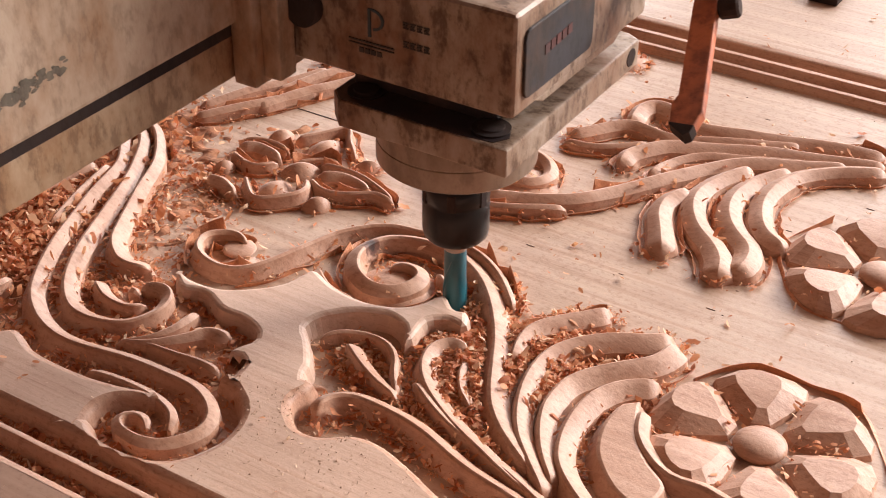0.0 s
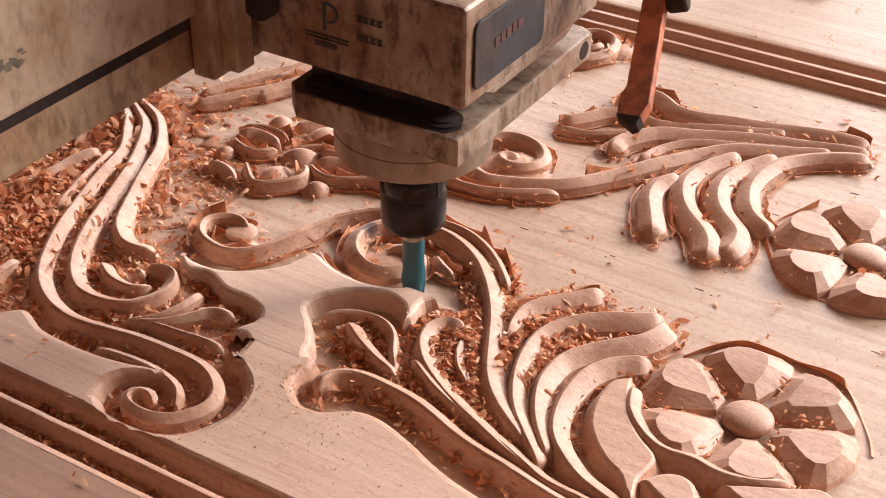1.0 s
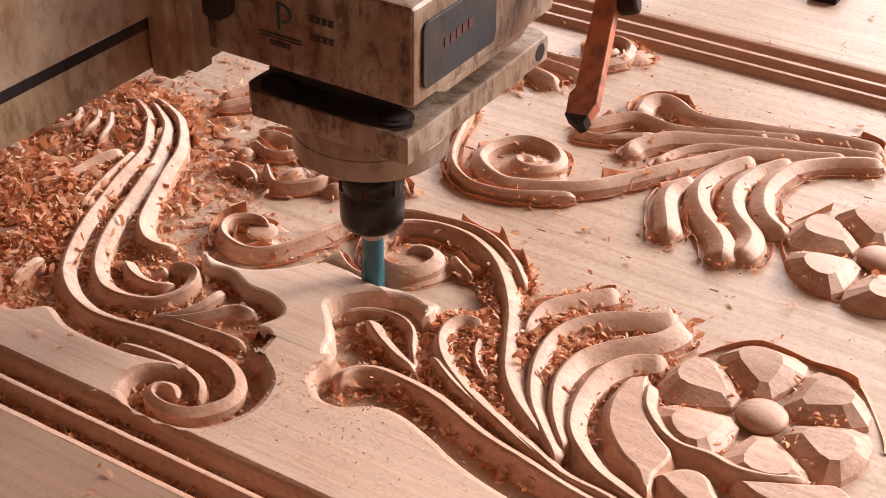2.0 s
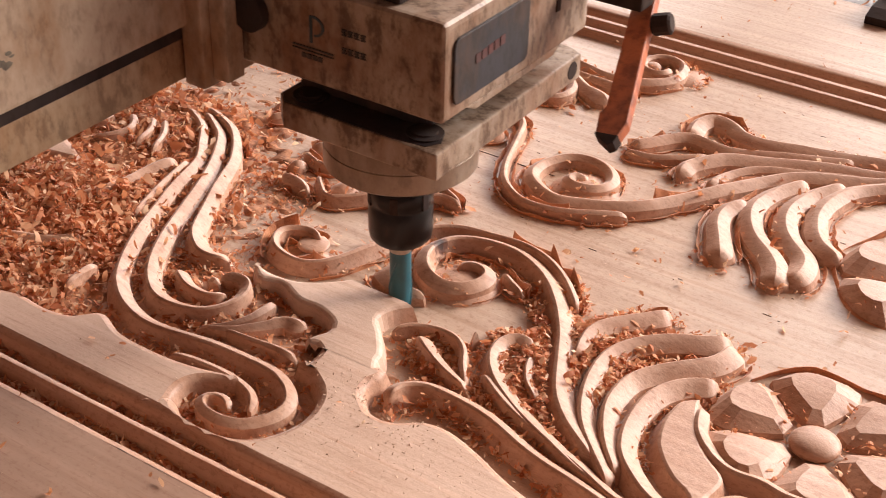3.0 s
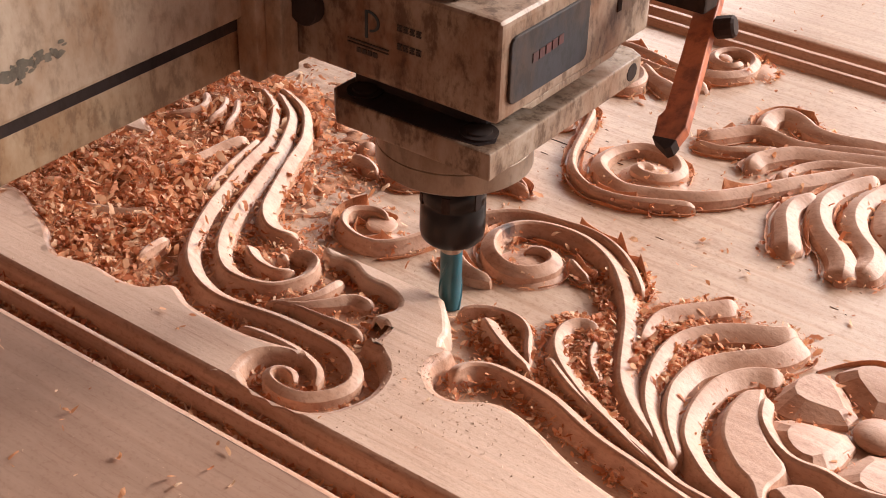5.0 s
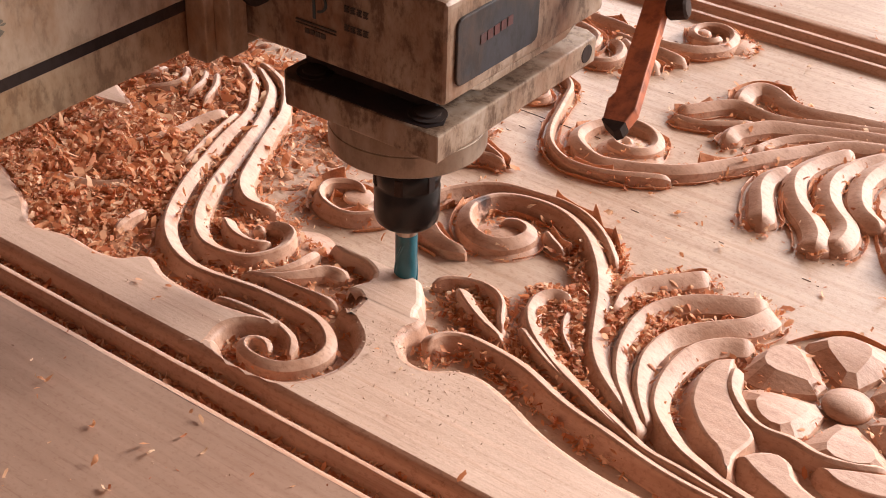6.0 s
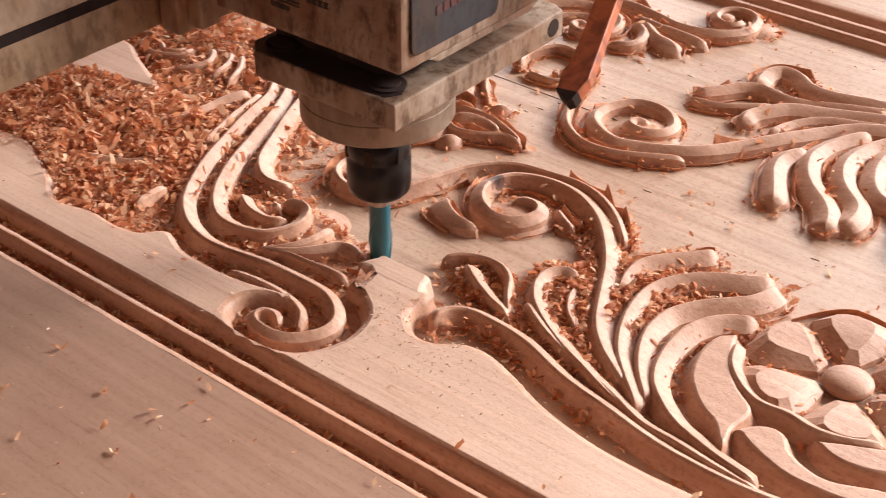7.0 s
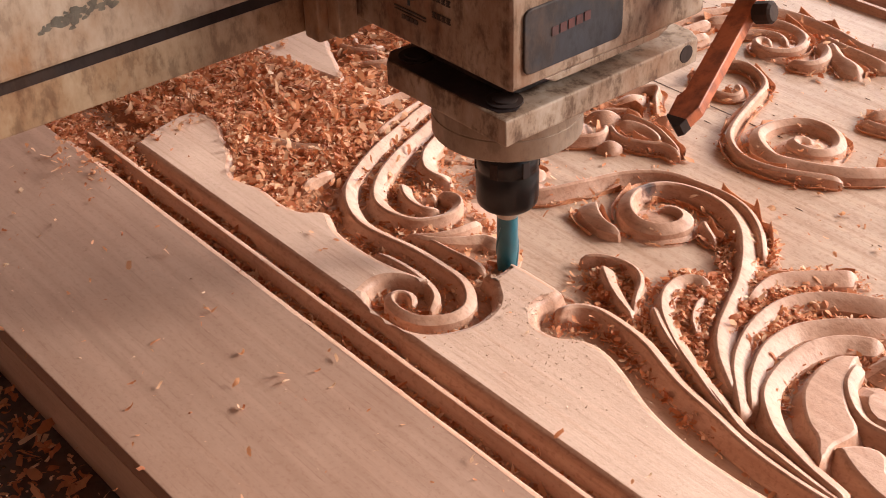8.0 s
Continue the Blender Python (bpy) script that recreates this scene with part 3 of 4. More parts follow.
strand("arm", (8, 6), (7, 6), -1.0, (0.75, 0.25), [(0.029, -0.112), (0.029, -0.103), (0.037, -0.095), (0.052, -0.094), (0.077, -0.098), (0.107, -0.108), (0.132, -0.114), (0.157, -0.119), (0.18, -0.122), (0.2, -0.123), (0.22, -0.121), (0.238, -0.117)])
strand("leaf", (6, 4), (5, 4), -1.6, (0.9, 0.3), [(0.056, -0.069), (0.076, -0.082), (0.097, -0.091), (0.119, -0.099), (0.14, -0.107), (0.153, -0.112), (0.172, -0.114), (0.191, -0.117), (0.209, -0.118), (0.218, -0.118)])
strand("leaf", (10, 3), (6, 3), -1.2, (0.95, 0.4), [(0.11, 0.036), (0.102, 0.026), (0.092, 0.014), (0.084, 0.001), (0.083, -0.012), (0.087, -0.028)])
strand("leaf", (11, 4), (7, 4), -1.0, (0.95, 0.4), [(0.147, 0.032), (0.138, 0.024), (0.126, 0.017), (0.114, 0.008), (0.104, -0.004), (0.1, -0.016), (0.1, -0.029), (0.103, -0.045), (0.109, -0.061), (0.118, -0.076), (0.131, -0.09), (0.146, -0.104)])
strand("leaf", (11, 4), (7, 4), -1.0, (0.95, 0.4), [(0.151, 0.027), (0.148, 0.01), (0.138, -0.002), (0.126, -0.015), (0.119, -0.028), (0.118, -0.043), (0.12, -0.056), (0.127, -0.072), (0.136, -0.085), (0.146, -0.096)])
strand("leaf", (10, 4), (7, 5), -1.0, (0.95, 0.35), [(0.157, -0.006), (0.143, -0.016), (0.135, -0.031), (0.133, -0.05), (0.136, -0.068), (0.142, -0.082), (0.151, -0.092), (0.165, -0.102), (0.18, -0.107), (0.193, -0.111), (0.207, -0.114), (0.215, -0.115)])
strand("rim", (6, 6), (7, 7), -1.2, (0.85, 0.3), [(0.159, -0.029), (0.165, -0.047), (0.177, -0.059), (0.19, -0.065), (0.205, -0.064), (0.216, -0.067), (0.23, -0.065), (0.249, -0.055)])
strand("stem", (4, 10), (5, 9), -2.2, 0.9, [(0.03, 0.229), (0.027, 0.247), (0.033, 0.26), (0.047, 0.259), (0.061, 0.25), (0.079, 0.249), (0.103, 0.255), (0.133, 0.264), (0.16, 0.27), (0.183, 0.273)])
strand("leaf", (3, 8), (3, 6), -3.2, 0.9, [(0.003, 0.197), (0.013, 0.21), (0.023, 0.223), (0.033, 0.229), (0.046, 0.227), (0.062, 0.227), (0.096, 0.241), (0.134, 0.259)])
strand("leaf", (3, 5), (3, 4), -4.5, .7, [(0.004, 0.188), (0.02, 0.19), (0.036, 0.198), (0.052, 0.212)])
strand("stem", (4, 10), (4, 8), -2.6, 0.9, [(0.047, 0.178), (0.045, 0.191), (0.05, 0.2), (0.062, 0.215), (0.081, 0.225), (0.107, 0.236), (0.132, 0.246), (0.165, 0.255), (0.187, 0.261)])
strand("stem", (3, 6), (3, 4), -4, .8, [(0.067, 0.177), (0.071, 0.195), (0.083, 0.212), (0.104, 0.224), (0.129, 0.235), (0.145, 0.24)])
strand("scroll", (5, 5), (6, 9), -2.5, 0.85, [(0.004, 0.137), (-0.004, 0.138), (-0.007, 0.13), (0.002, 0.126), (0.014, 0.13), (0.018, 0.142), (0.011, 0.154), (-0.002, 0.16), (-0.018, 0.157), (-0.029, 0.142), (-0.029, 0.124), (-0.018, 0.112), (-0.002, 0.106), (0.012, 0.111), (0.027, 0.117), (0.044, 0.128), (0.057, 0.146), (0.07, 0.165), (0.083, 0.185), (0.094, 0.202), (0.11, 0.219), (0.137, 0.234), (0.167, 0.248)])
strand("foot", (8, 6), (10, 9), -2.6, 0.85, [(0.096, 0.171), (0.089, 0.155), (0.091, 0.139), (0.1, 0.121), (0.109, 0.103)])
strand("foot", (8, 7), (10, 10), -2.6, 0.85, [(0.118, 0.215), (0.106, 0.193), (0.102, 0.17), (0.107, 0.151), (0.117, 0.136), (0.13, 0.124), (0.14, 0.111), (0.145, 0.096)])
strand("foot", (8, 7), (10, 10), -2.6, 0.85, [(0.139, 0.225), (0.127, 0.206), (0.122, 0.186), (0.123, 0.168), (0.129, 0.153), (0.138, 0.142), (0.149, 0.131), (0.153, 0.118), (0.152, 0.104)])
strand("foot", (7, 9), (8, 9), -2.6, 0.85, [(0.189, 0.254), (0.163, 0.24), (0.147, 0.224), (0.14, 0.206), (0.138, 0.186), (0.143, 0.167), (0.152, 0.151), (0.166, 0.142)])
ridge("knob", 5, 4, -1.5, [(-0.114, -0.083), (-0.106, -0.084)])
strand("leaf", (3, 13), (2, 4), -2.5, (0.4, 0.9), [(-0.041, -0.014), (-0.031, -0.022), (-0.02, -0.027), (-0.007, -0.028)])
ridge("leaf", 3, 4, -4, [(0.015, 0.019), (0.024, 0.012), (0.035, 0.007)])
strand("scroll", (5, 9), (3, 4), -3, .85, [(-0.172, 0.256), (-0.147, 0.279), (-0.127, 0.287), (-0.102, 0.286), (-0.077, 0.282), (-0.057, 0.278), (-0.039, 0.28), (-0.025, 0.287), (-0.016, 0.301), (-0.017, 0.319), (-0.026, 0.328), (-0.038, 0.328), (-0.046, 0.319), (-0.044, 0.307), (-0.034, 0.301), (-0.025, 0.304), (-0.025, 0.313)])
strand("scroll", (5, 8), (3, 4), -3, .85, [(-0.167, 0.232), (-0.157, 0.247), (-0.141, 0.261), (-0.125, 0.268), (-0.107, 0.265), (-0.093, 0.255), (-0.089, 0.239), (-0.097, 0.228), (-0.108, 0.223), (-0.118, 0.228), (-0.116, 0.236), (-0.107, 0.233)])
strand("curl", (3, 5), (3, 4), -4, .8, [(-0.138, 0.234), (-0.127, 0.247), (-0.112, 0.25), (-0.098, 0.24)])
strand("leaf", (4, 6), (4, 5), -3.5, .8, [(-0.086, 0.263), (-0.073, 0.255), (-0.066, 0.24), (-0.069, 0.227), (-0.082, 0.222)])
strand("leaf", (3, 3), (7, 11), -3, .9, [(-0.079, 0.266), (-0.061, 0.252), (-0.049, 0.248), (-0.038, 0.242)])
strand("leaf", (3, 4), (5, 8), -3.5, .85, [(-0.09, 0.271), (-0.065, 0.268), (-0.04, 0.265), (-0.027, 0.263)])
strand("scroll", (3, 3), (3, 4), -3.5, .7, [(-0.108, 0.152), (-0.116, 0.168), (-0.112, 0.182), (-0.103, 0.194), (-0.086, 0.192), (-0.069, 0.18), (-0.059, 0.154), (-0.05, 0.127), (-0.038, 0.106), (-0.021, 0.094), (-0.003, 0.093), (0.017, 0.099), (0.043, 0.115)])
strand("rim", (3, 4), (3, 5), -3.2, .4, [(-0.136, 0.043), (-0.126, 0.033), (-0.116, 0.026), (-0.105, 0.033), (-0.097, 0.043), (-0.097, 0.052), (-0.104, 0.06)])
strand("rim", (3, 4), (3, 4), -3.4, .4, [(-0.102, 0.062), (-0.092, 0.056), (-0.082, 0.055), (-0.069, 0.06), (-0.059, 0.067), (-0.045, 0.066)])
strand("rim", (3, 4), (3, 3), -3.2, .4, [(-0.106, 0.079), (-0.092, 0.081), (-0.078, 0.08), (-0.062, 0.074), (-0.046, 0.067)])
strand("rim", (3, 4), (3, 3), -3.6, .4, [(-0.162, 0.062), (-0.148, 0.057), (-0.137, 0.057), (-0.13, 0.067)])
strand("rim", (2.5, 3), (2.5, 3), -3.6, .4, [(-0.166, 0.078), (-0.153, 0.085), (-0.139, 0.084), (-0.132, 0.081)])
strand("rim", (3, 4), (3, 3), -3.2, .4, [(-0.138, 0.096), (-0.127, 0.112), (-0.117, 0.124), (-0.106, 0.11), (-0.095, 0.099)])
strand("rim", (2.5, 3), (2.5, 3), -3.8, .4, [(-0.121, 0.072), (-0.108, 0.085), (-0.099, 0.088)])
strand("leaf", (3, 8), (3, 5), -3, .8, [(-0.156, 0.031), (-0.144, 0.032), (-0.13, 0.025)])
strand("leaf", (3, 9), (2, 4), -2.6, .85, [(-0.1, 0.068), (-0.09, 0.074), (-0.078, 0.074), (-0.064, 0.069)])
strand("leaf", (3, 9), (2, 5), -2.6, .85, [(-0.163, 0.071), (-0.154, 0.077), (-0.14, 0.075), (-0.132, 0.072)])
pod((-0.119, 0.031), (-0.112, 0.055), 13)
pod((-0.122, 0.087), (-0.114, 0.112), 13)
pod((-0.125, 0.063), (-0.106, 0.078), 13)
pod((-0.09, 0.037), (-0.078, 0.05), 11)
pod((-0.161, 0.042), (-0.153, 0.054), 9)
pod((-0.156, 0.09), (-0.146, 0.105), 10)
pod((-0.09, 0.091), (-0.074, 0.099), 10)
strand("ring", (4, 4), (3, 3), -0.6, 0.6, [(-0.334, 0.013), (-0.321, 0.003), (-0.305, 0.003), (-0.293, 0.012), (-0.294, 0.025)])
strand("ring", (3, 3), (3, 3), -0.6, 0.6, [(-0.319, 0.018), (-0.309, 0.01), (-0.299, 0.014), (-0.298, 0.022)])
strand("ring", (5, 4), (3, 3), -0.6, 0.6, [(-0.285, 0.033), (-0.272, 0.02), (-0.272, 0.007), (-0.283, -0.007)])
strand("ring", (4, 4), (3, 3), -0.6, 0.6, [(-0.27, 0.037), (-0.259, 0.023), (-0.254, 0.004)])
strand("ring", (4, 5), (3, 3), -0.6, 0.6, [(-0.261, 0.039), (-0.247, 0.022), (-0.238, 0.002)])
strand("leaf", (8, 8), (4, 4), -0.1, 0.7, [(-0.219, 0.003), (-0.224, -0.016), (-0.226, -0.04), (-0.235, -0.065)])
strand("ring", (4, 4), (3, 3), -0.6, 0.6, [(-0.379, 0.025), (-0.363, 0.013), (-0.345, 0.014), (-0.336, 0.026)])
strand("ring", (3, 3), (3, 3), -0.6, 0.6, [(-0.386, 0.085), (-0.372, 0.084), (-0.362, 0.076)])
strand("ring", (3, 3), (3, 3), -0.6, 0.6, [(-0.385, 0.073), (-0.376, 0.075), (-0.365, 0.068)])
strand("leaf", (7, 7), (5, 5), -0.1, 0.7, [(-0.248, -0.124), (-0.229, -0.115), (-0.214, -0.108), (-0.199, -0.095)])
strand("leaf", (5, 5), (3, 3), -0.6, 0.6, [(-0.174, -0.11), (-0.173, -0.124), (-0.17, -0.137)])
strand("stem", (4, 4), (3, 3), -0.6, 0.6, [(-0.212, 0.007), (-0.203, -0.028), (-0.194, -0.06)])
ridge("curl", 3, 3, -3, [(-0.102, 0.151), (-0.088, 0.15), (-0.076, 0.153), (-0.075, 0.162), (-0.086, 0.169)])
strand("stem", (4, 6), (4, 6), -3.0, 0.75, [(-0.186, 0.118), (-0.177, 0.142), (-0.165, 0.165), (-0.154, 0.188), (-0.149, 0.213)])
strand("stem", (4, 6), (4, 6), -3.0, 0.75, [(-0.188, 0.143), (-0.179, 0.171), (-0.169, 0.199), (-0.164, 0.232)])
strand("stem", (4, 6), (4, 6), -3.0, 0.75, [(-0.188, 0.198), (-0.181, 0.227), (-0.173, 0.249), (-0.165, 0.263)])
strand("stem", (4, 6), (4, 6), -3.0, 0.75, [(-0.212, 0.086), (-0.2, 0.104), (-0.185, 0.126), (-0.167, 0.16)])
strand("stem", (4, 6), (4, 6), -3.0, 0.75, [(-0.218, 0.099), (-0.206, 0.129), (-0.193, 0.155), (-0.177, 0.186)])


# ---- torn fibres that stand along the outlines where the ground is already cleared ----
def cleared(x, y):
    return y > -0.015 or (x < -0.02 and y > -0.045 and x > -0.13) or (x > 0.26 and y > -0.06)


def torn_edge(path, height=DEPTH * 0.95, out=1, near=False):
    """A ragged thin wall of fibres: scallops with sharp cusps."""
    n = len(path)
    nor = normals(path)
    top = np.zeros(n)
    i = 0
    while i < n - 1:
        run = random.randint(16, 52)
        a, b = random.uniform(0.35, 1.05), random.uniform(0.35, 1.05)
        if random.random() < 0.35:
            a, b = a * 0.4, b * 0.4
        low = min(a, b) * random.uniform(0.35, 0.85) if not near else random.uniform(0.14, 0.26)
        if near:
            a, b = (random.uniform(0.16, 0.38) if random.random() < 0.8 else random.uniform(0.4, 0.7) for _ in range(2))
        for k in range(run + 1):
            if i + k < n:
                f = k / run
                top[i + k] = max(top[i + k], height * (low + (a * (1 - f) + b * f - low) * abs(2 * f - 1) ** 1.25))
        i += run
    lean = out * 0.0014 + 0.0018 * np.array([noise.noise((k * 0.09, n, 1.0)) for k in range(n)])
    bm = bmesh.new()
    rows = []
    for k in range(n):
        (x, y), (a, b) = path[k], nor[k]
        h, e = top[k], 0.00035
        rows.append([bm.verts.new((x + a * (q + e * g), y + b * (q + e * g), -DEPTH - 0.0005 + z)) for g, q, z in
                     ((-2, 0, 0), (-1, lean[k] * 0.4, h * 0.55), (-0.4, lean[k], h), (0.4, lean[k], h), (1, lean[k] * 0.4, h * 0.55), (2, 0, 0))])
    for a, b in zip(rows, rows[1:]):
        for j in range(5):
            bm.faces.new((a[j], a[j + 1], b[j + 1], b[j]))
    return part("torn_edge", bm, FIBRE, board, "ragged torn wood fibres")


def free_of_ridges(me, x, y, gap=0.78):
    for k, (path, _, wl, wr) in enumerate(ROADS):
        half = np.maximum(wl, wr)
        if k != me and (np.hypot(path[:, 0] - x, path[:, 1] - y) < half * gap).any():
            return False
    return True


def tear(run, out):
    """Fibres stay lower on the near side, where the cutter came past last."""
    path = np.array(run)
    k = np.linspace(0, len(path) - 1, len(path) * 3 - 2)
    path = np.stack([np.interp(k, np.arange(len(path)), path[:, c]) for c in (0, 1)], 1)
    torn_edge(path, DEPTH * random.uniform(0.85, 1.15), out, out * normals(path)[:, 1].mean() < 0.15)


def tear_all():
    random.seed(5)
    for me, (path, nor, wl, wr) in enumerate(list(ROADS)):
        for side in (1, -1):
            run = []
            half = wl if side == 1 else wr
            for k in range(len(path)):
                p = path[k] + nor[k] * side * (half[k] * 1.08 + 0.0016)
                gap = np.hypot(path[:, 0] - p[0], path[:, 1] - p[1])
                if cleared(*p) and free_of_ridges(me, *p) and (gap > half * 0.9).all() and (gap[abs(np.arange(len(path)) - k) > 10] > 0.018).all():
                    run.append(p)
                else:
                    if len(run) > 6:
                        tear(run, side)
                    run = []
            if len(run) > 6:
                tear(run, side)
    for cx, cy, a0, a1 in ((0.215, -0.0155, 0.1, 2.6), (0.219, 0.153, 2.4, 5.4)):
        arc = np.array([(cx + (0.0570 + 0.0018 * math.cos(6 * a)) * math.cos(a), cy + (0.0570 + 0.0018 * math.cos(6 * a)) * math.sin(a)) for a in np.linspace(a0, a1, 60)])
        torn_edge(arc, DEPTH * 0.7)


tear_all()


# ---- waste rows still to be milled away, in the order of the cutter's passes ----
WASTE = []


WASTE_RIM = [(-0.101, -0.059), (-0.089, -0.071), (-0.075, -0.068), (-0.058, -0.075), (-0.044, -0.075), (-0.031, -0.080), (-0.027, -0.087), (-0.031, -0.096), (-0.031, -0.1015),
             (-0.024, -0.1005), (-0.017, -0.106), (0.000, -0.108), (0.0145, -0.105), (0.009, -0.094), (0.007, -0.087), (-0.004, -0.073), (-0.012, -0.065), (-0.012, -0.055), (-0.005, -0.045),
             (0.004, -0.038), (0.018, -0.033), (0.030, -0.037), (0.037, -0.046), (0.038, -0.040), (0.037, -0.027), (0.045, -0.020), (0.056, -0.021), (0.051, -0.010), (0.043, -0.011),
             (0.032, -0.003), (0.027, -0.015), (0.017, -0.025), (0.000, -0.030), (-0.020, -0.028), (-0.036, -0.021), (-0.040, -0.022), (-0.044, -0.038), (-0.055, -0.051), (-0.070, -0.061), (-0.088, -0.063)]


def in_waste(x, y):
    inside = False
    for (x0, y0), (x1, y1) in zip(WASTE_RIM, WASTE_RIM[1:] + WASTE_RIM[:1]):
        if (y0 > y) != (y1 > y) and x < (x1 - x0) * (y - y0) / (y1 - y0) + x0:
            inside = not inside
    return inside


def waste_strips():
    """The untouched face still standing, in strips as wide as one pass of the cutter."""
    whole, _ = plateau_mesh(smooth_ring(WASTE_RIM), -0.0001, 0.0030, 0.0015, 0.0030)
    y = -0.1015
    while y < -0.002:
        bm = whole.copy()
        for at, up in ((y, -1), (y + 0.0072, 1)):
            bmesh.ops.bisect_plane(bm, geom=list(bm.verts) + list(bm.edges) + list(bm.faces), plane_co=(0, at, 0), plane_no=(0, up, 0), clear_outer=True)
        bm.verts.index_update()
        if len(bm.faces) > 4:
            rest = set(bm.verts)
            while rest:
                island, edge = set(), [rest.pop()]
                while edge:
                    v = edge.pop()
                    island.add(v.index)
                    for e in v.link_edges:
                        w = e.other_vert(v)
                        if w in rest:
                            rest.discard(w)
                            edge.append(w)
                piece = bm.copy()
                bmesh.ops.delete(piece, geom=[v for v in piece.verts if v.index not in island], context="VERTS")
                if len(piece.faces) < 5:
                    piece.free()
                    continue
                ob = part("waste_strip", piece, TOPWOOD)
                tagged(ob, "strip of untouched wood waiting to be milled away", "wood strip", "waste strips")
                WASTE.append((ob, y + 0.0036))
        bm.free()
        y += 0.0072
    whole.free()


waste_strips()


# ---- shavings ----
def shavings(name, spots, label, sizes=(0.0020, 0.0054), lift=0.002, tip=0.35):
    """Loose curled chips at (x, y, z) spots, each a small bent flake."""
    rng = np.random.default_rng(len(spots))
    n, seg = len(spots), 4
    length = rng.uniform(*sizes, n) * rng.choice([0.6, 1.0, 1.4], n)
    width = length * rng.uniform(0.22, 0.52, n)
    curl = rng.uniform(-3.0, 3.0, n) * rng.choice([0.25, 1.0], n)
    u = np.linspace(-0.5, 0.5, seg + 1)
    ang = curl[:, None] * u[None, :]
    kr = length / np.where(abs(curl) < 0.3, 0.3, abs(curl))
    px = kr[:, None] * np.sin(ang)
    pz = kr[:, None] * (1 - np.cos(ang)) * np.sign(curl)[:, None]
    local = np.zeros((n, seg + 1, 2, 3))
    local[..., 0] = px[:, :, None]
    local[..., 2] = pz[:, :, None]
    taper = np.array([0.75, 1.0, 1.0, 0.95, 0.6])[None, :] * rng.uniform(0.55, 1.2, (n, seg + 1))
    local[:, :, 0, 1], local[:, :, 1, 1] = -width[:, None] / 2 * taper, width[:, None] / 2 * taper
    local[:, :, 1, 0] += (width * rng.uniform(-0.5, 0.5, n))[:, None]
    yaw, pitch, roll = rng.uniform(0, 6.28, n), rng.normal(0, tip, n), rng.normal(0, tip * 1.4, n)
    cy, sy, cp, sp, cr, sr = np.cos(yaw), np.sin(yaw), np.cos(pitch), np.sin(pitch), np.cos(roll), np.sin(roll)
    rot = np.stack([np.stack([cy * cp, cy * sp * sr - sy * cr, cy * sp * cr + sy * sr], -1), np.stack([sy * cp, sy * sp * sr + cy * cr, sy * sp * cr - cy * sr], -1), np.stack([-sp, cp * sr, cp * cr], -1)], 1)
    w = np.einsum("nij,nabj->nabi", rot, local)
    low = w[..., 2].min(axis=(1, 2))
    at = np.array(spots)
    w += at[:, None, None, :]
    w[..., 2] -= low[:, None, None] - rng.uniform(-0.0006, lift * 0.3, n)[:, None, None]
    verts = w.reshape(-1, 3)
    base = np.arange(n)[:, None, None] * (seg + 1) * 2
    k = np.arange(seg)[None, :, None] * 2
    faces = (base + k + np.array([0, 1, 3, 2])[None, None, :]).reshape(-1, 4)
    me = bpy.data.meshes.new(name)
    me.from_pydata(verts.tolist(), [], faces.tolist())
    me.materials.append(DUST if name == "sawdust" else SHAVING)
    ob = new(name, me)
    return tagged(ob, label, "wood shavings", "", "stuff")


def heap_top(x, y):
    """The loose heap of shavings that fills the carving under the gantry."""
    side = 1 / (1 + np.exp((x + 0.195 + 0.18 * np.clip(y + 0.02, -1, 0.2)) / 0.012))
    side = side * np.where(y > -0.045, 1 - 0.35 * np.clip((y + 0.045) / 0.03, 0, 1), 1.0)
    return -DEPTH - 0.001 + 0.0082 * side * np.clip((0.10 - y) / 0.03, 0, 1) * np.clip((y + 0.175) / 0.02, 0, 1)


def build_heap():
    bm = bmesh.new()
    bmesh.ops.create_grid(bm, x_segments=150, y_segments=140, size=0.5)
    for v in bm.verts:
        x, y = v.co.x * 0.32 - 0.28, v.co.y * 0.30 - 0.03
        v.co = Vector((x, y, float(heap_top(x, y)) + 0.0036 * noise.noise((x * 105, y * 105, 1.0)) + 0.0026 * noise.noise((x * 38, y * 38, 4.0))))
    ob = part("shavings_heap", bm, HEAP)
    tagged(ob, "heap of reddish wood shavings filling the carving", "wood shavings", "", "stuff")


build_heap()


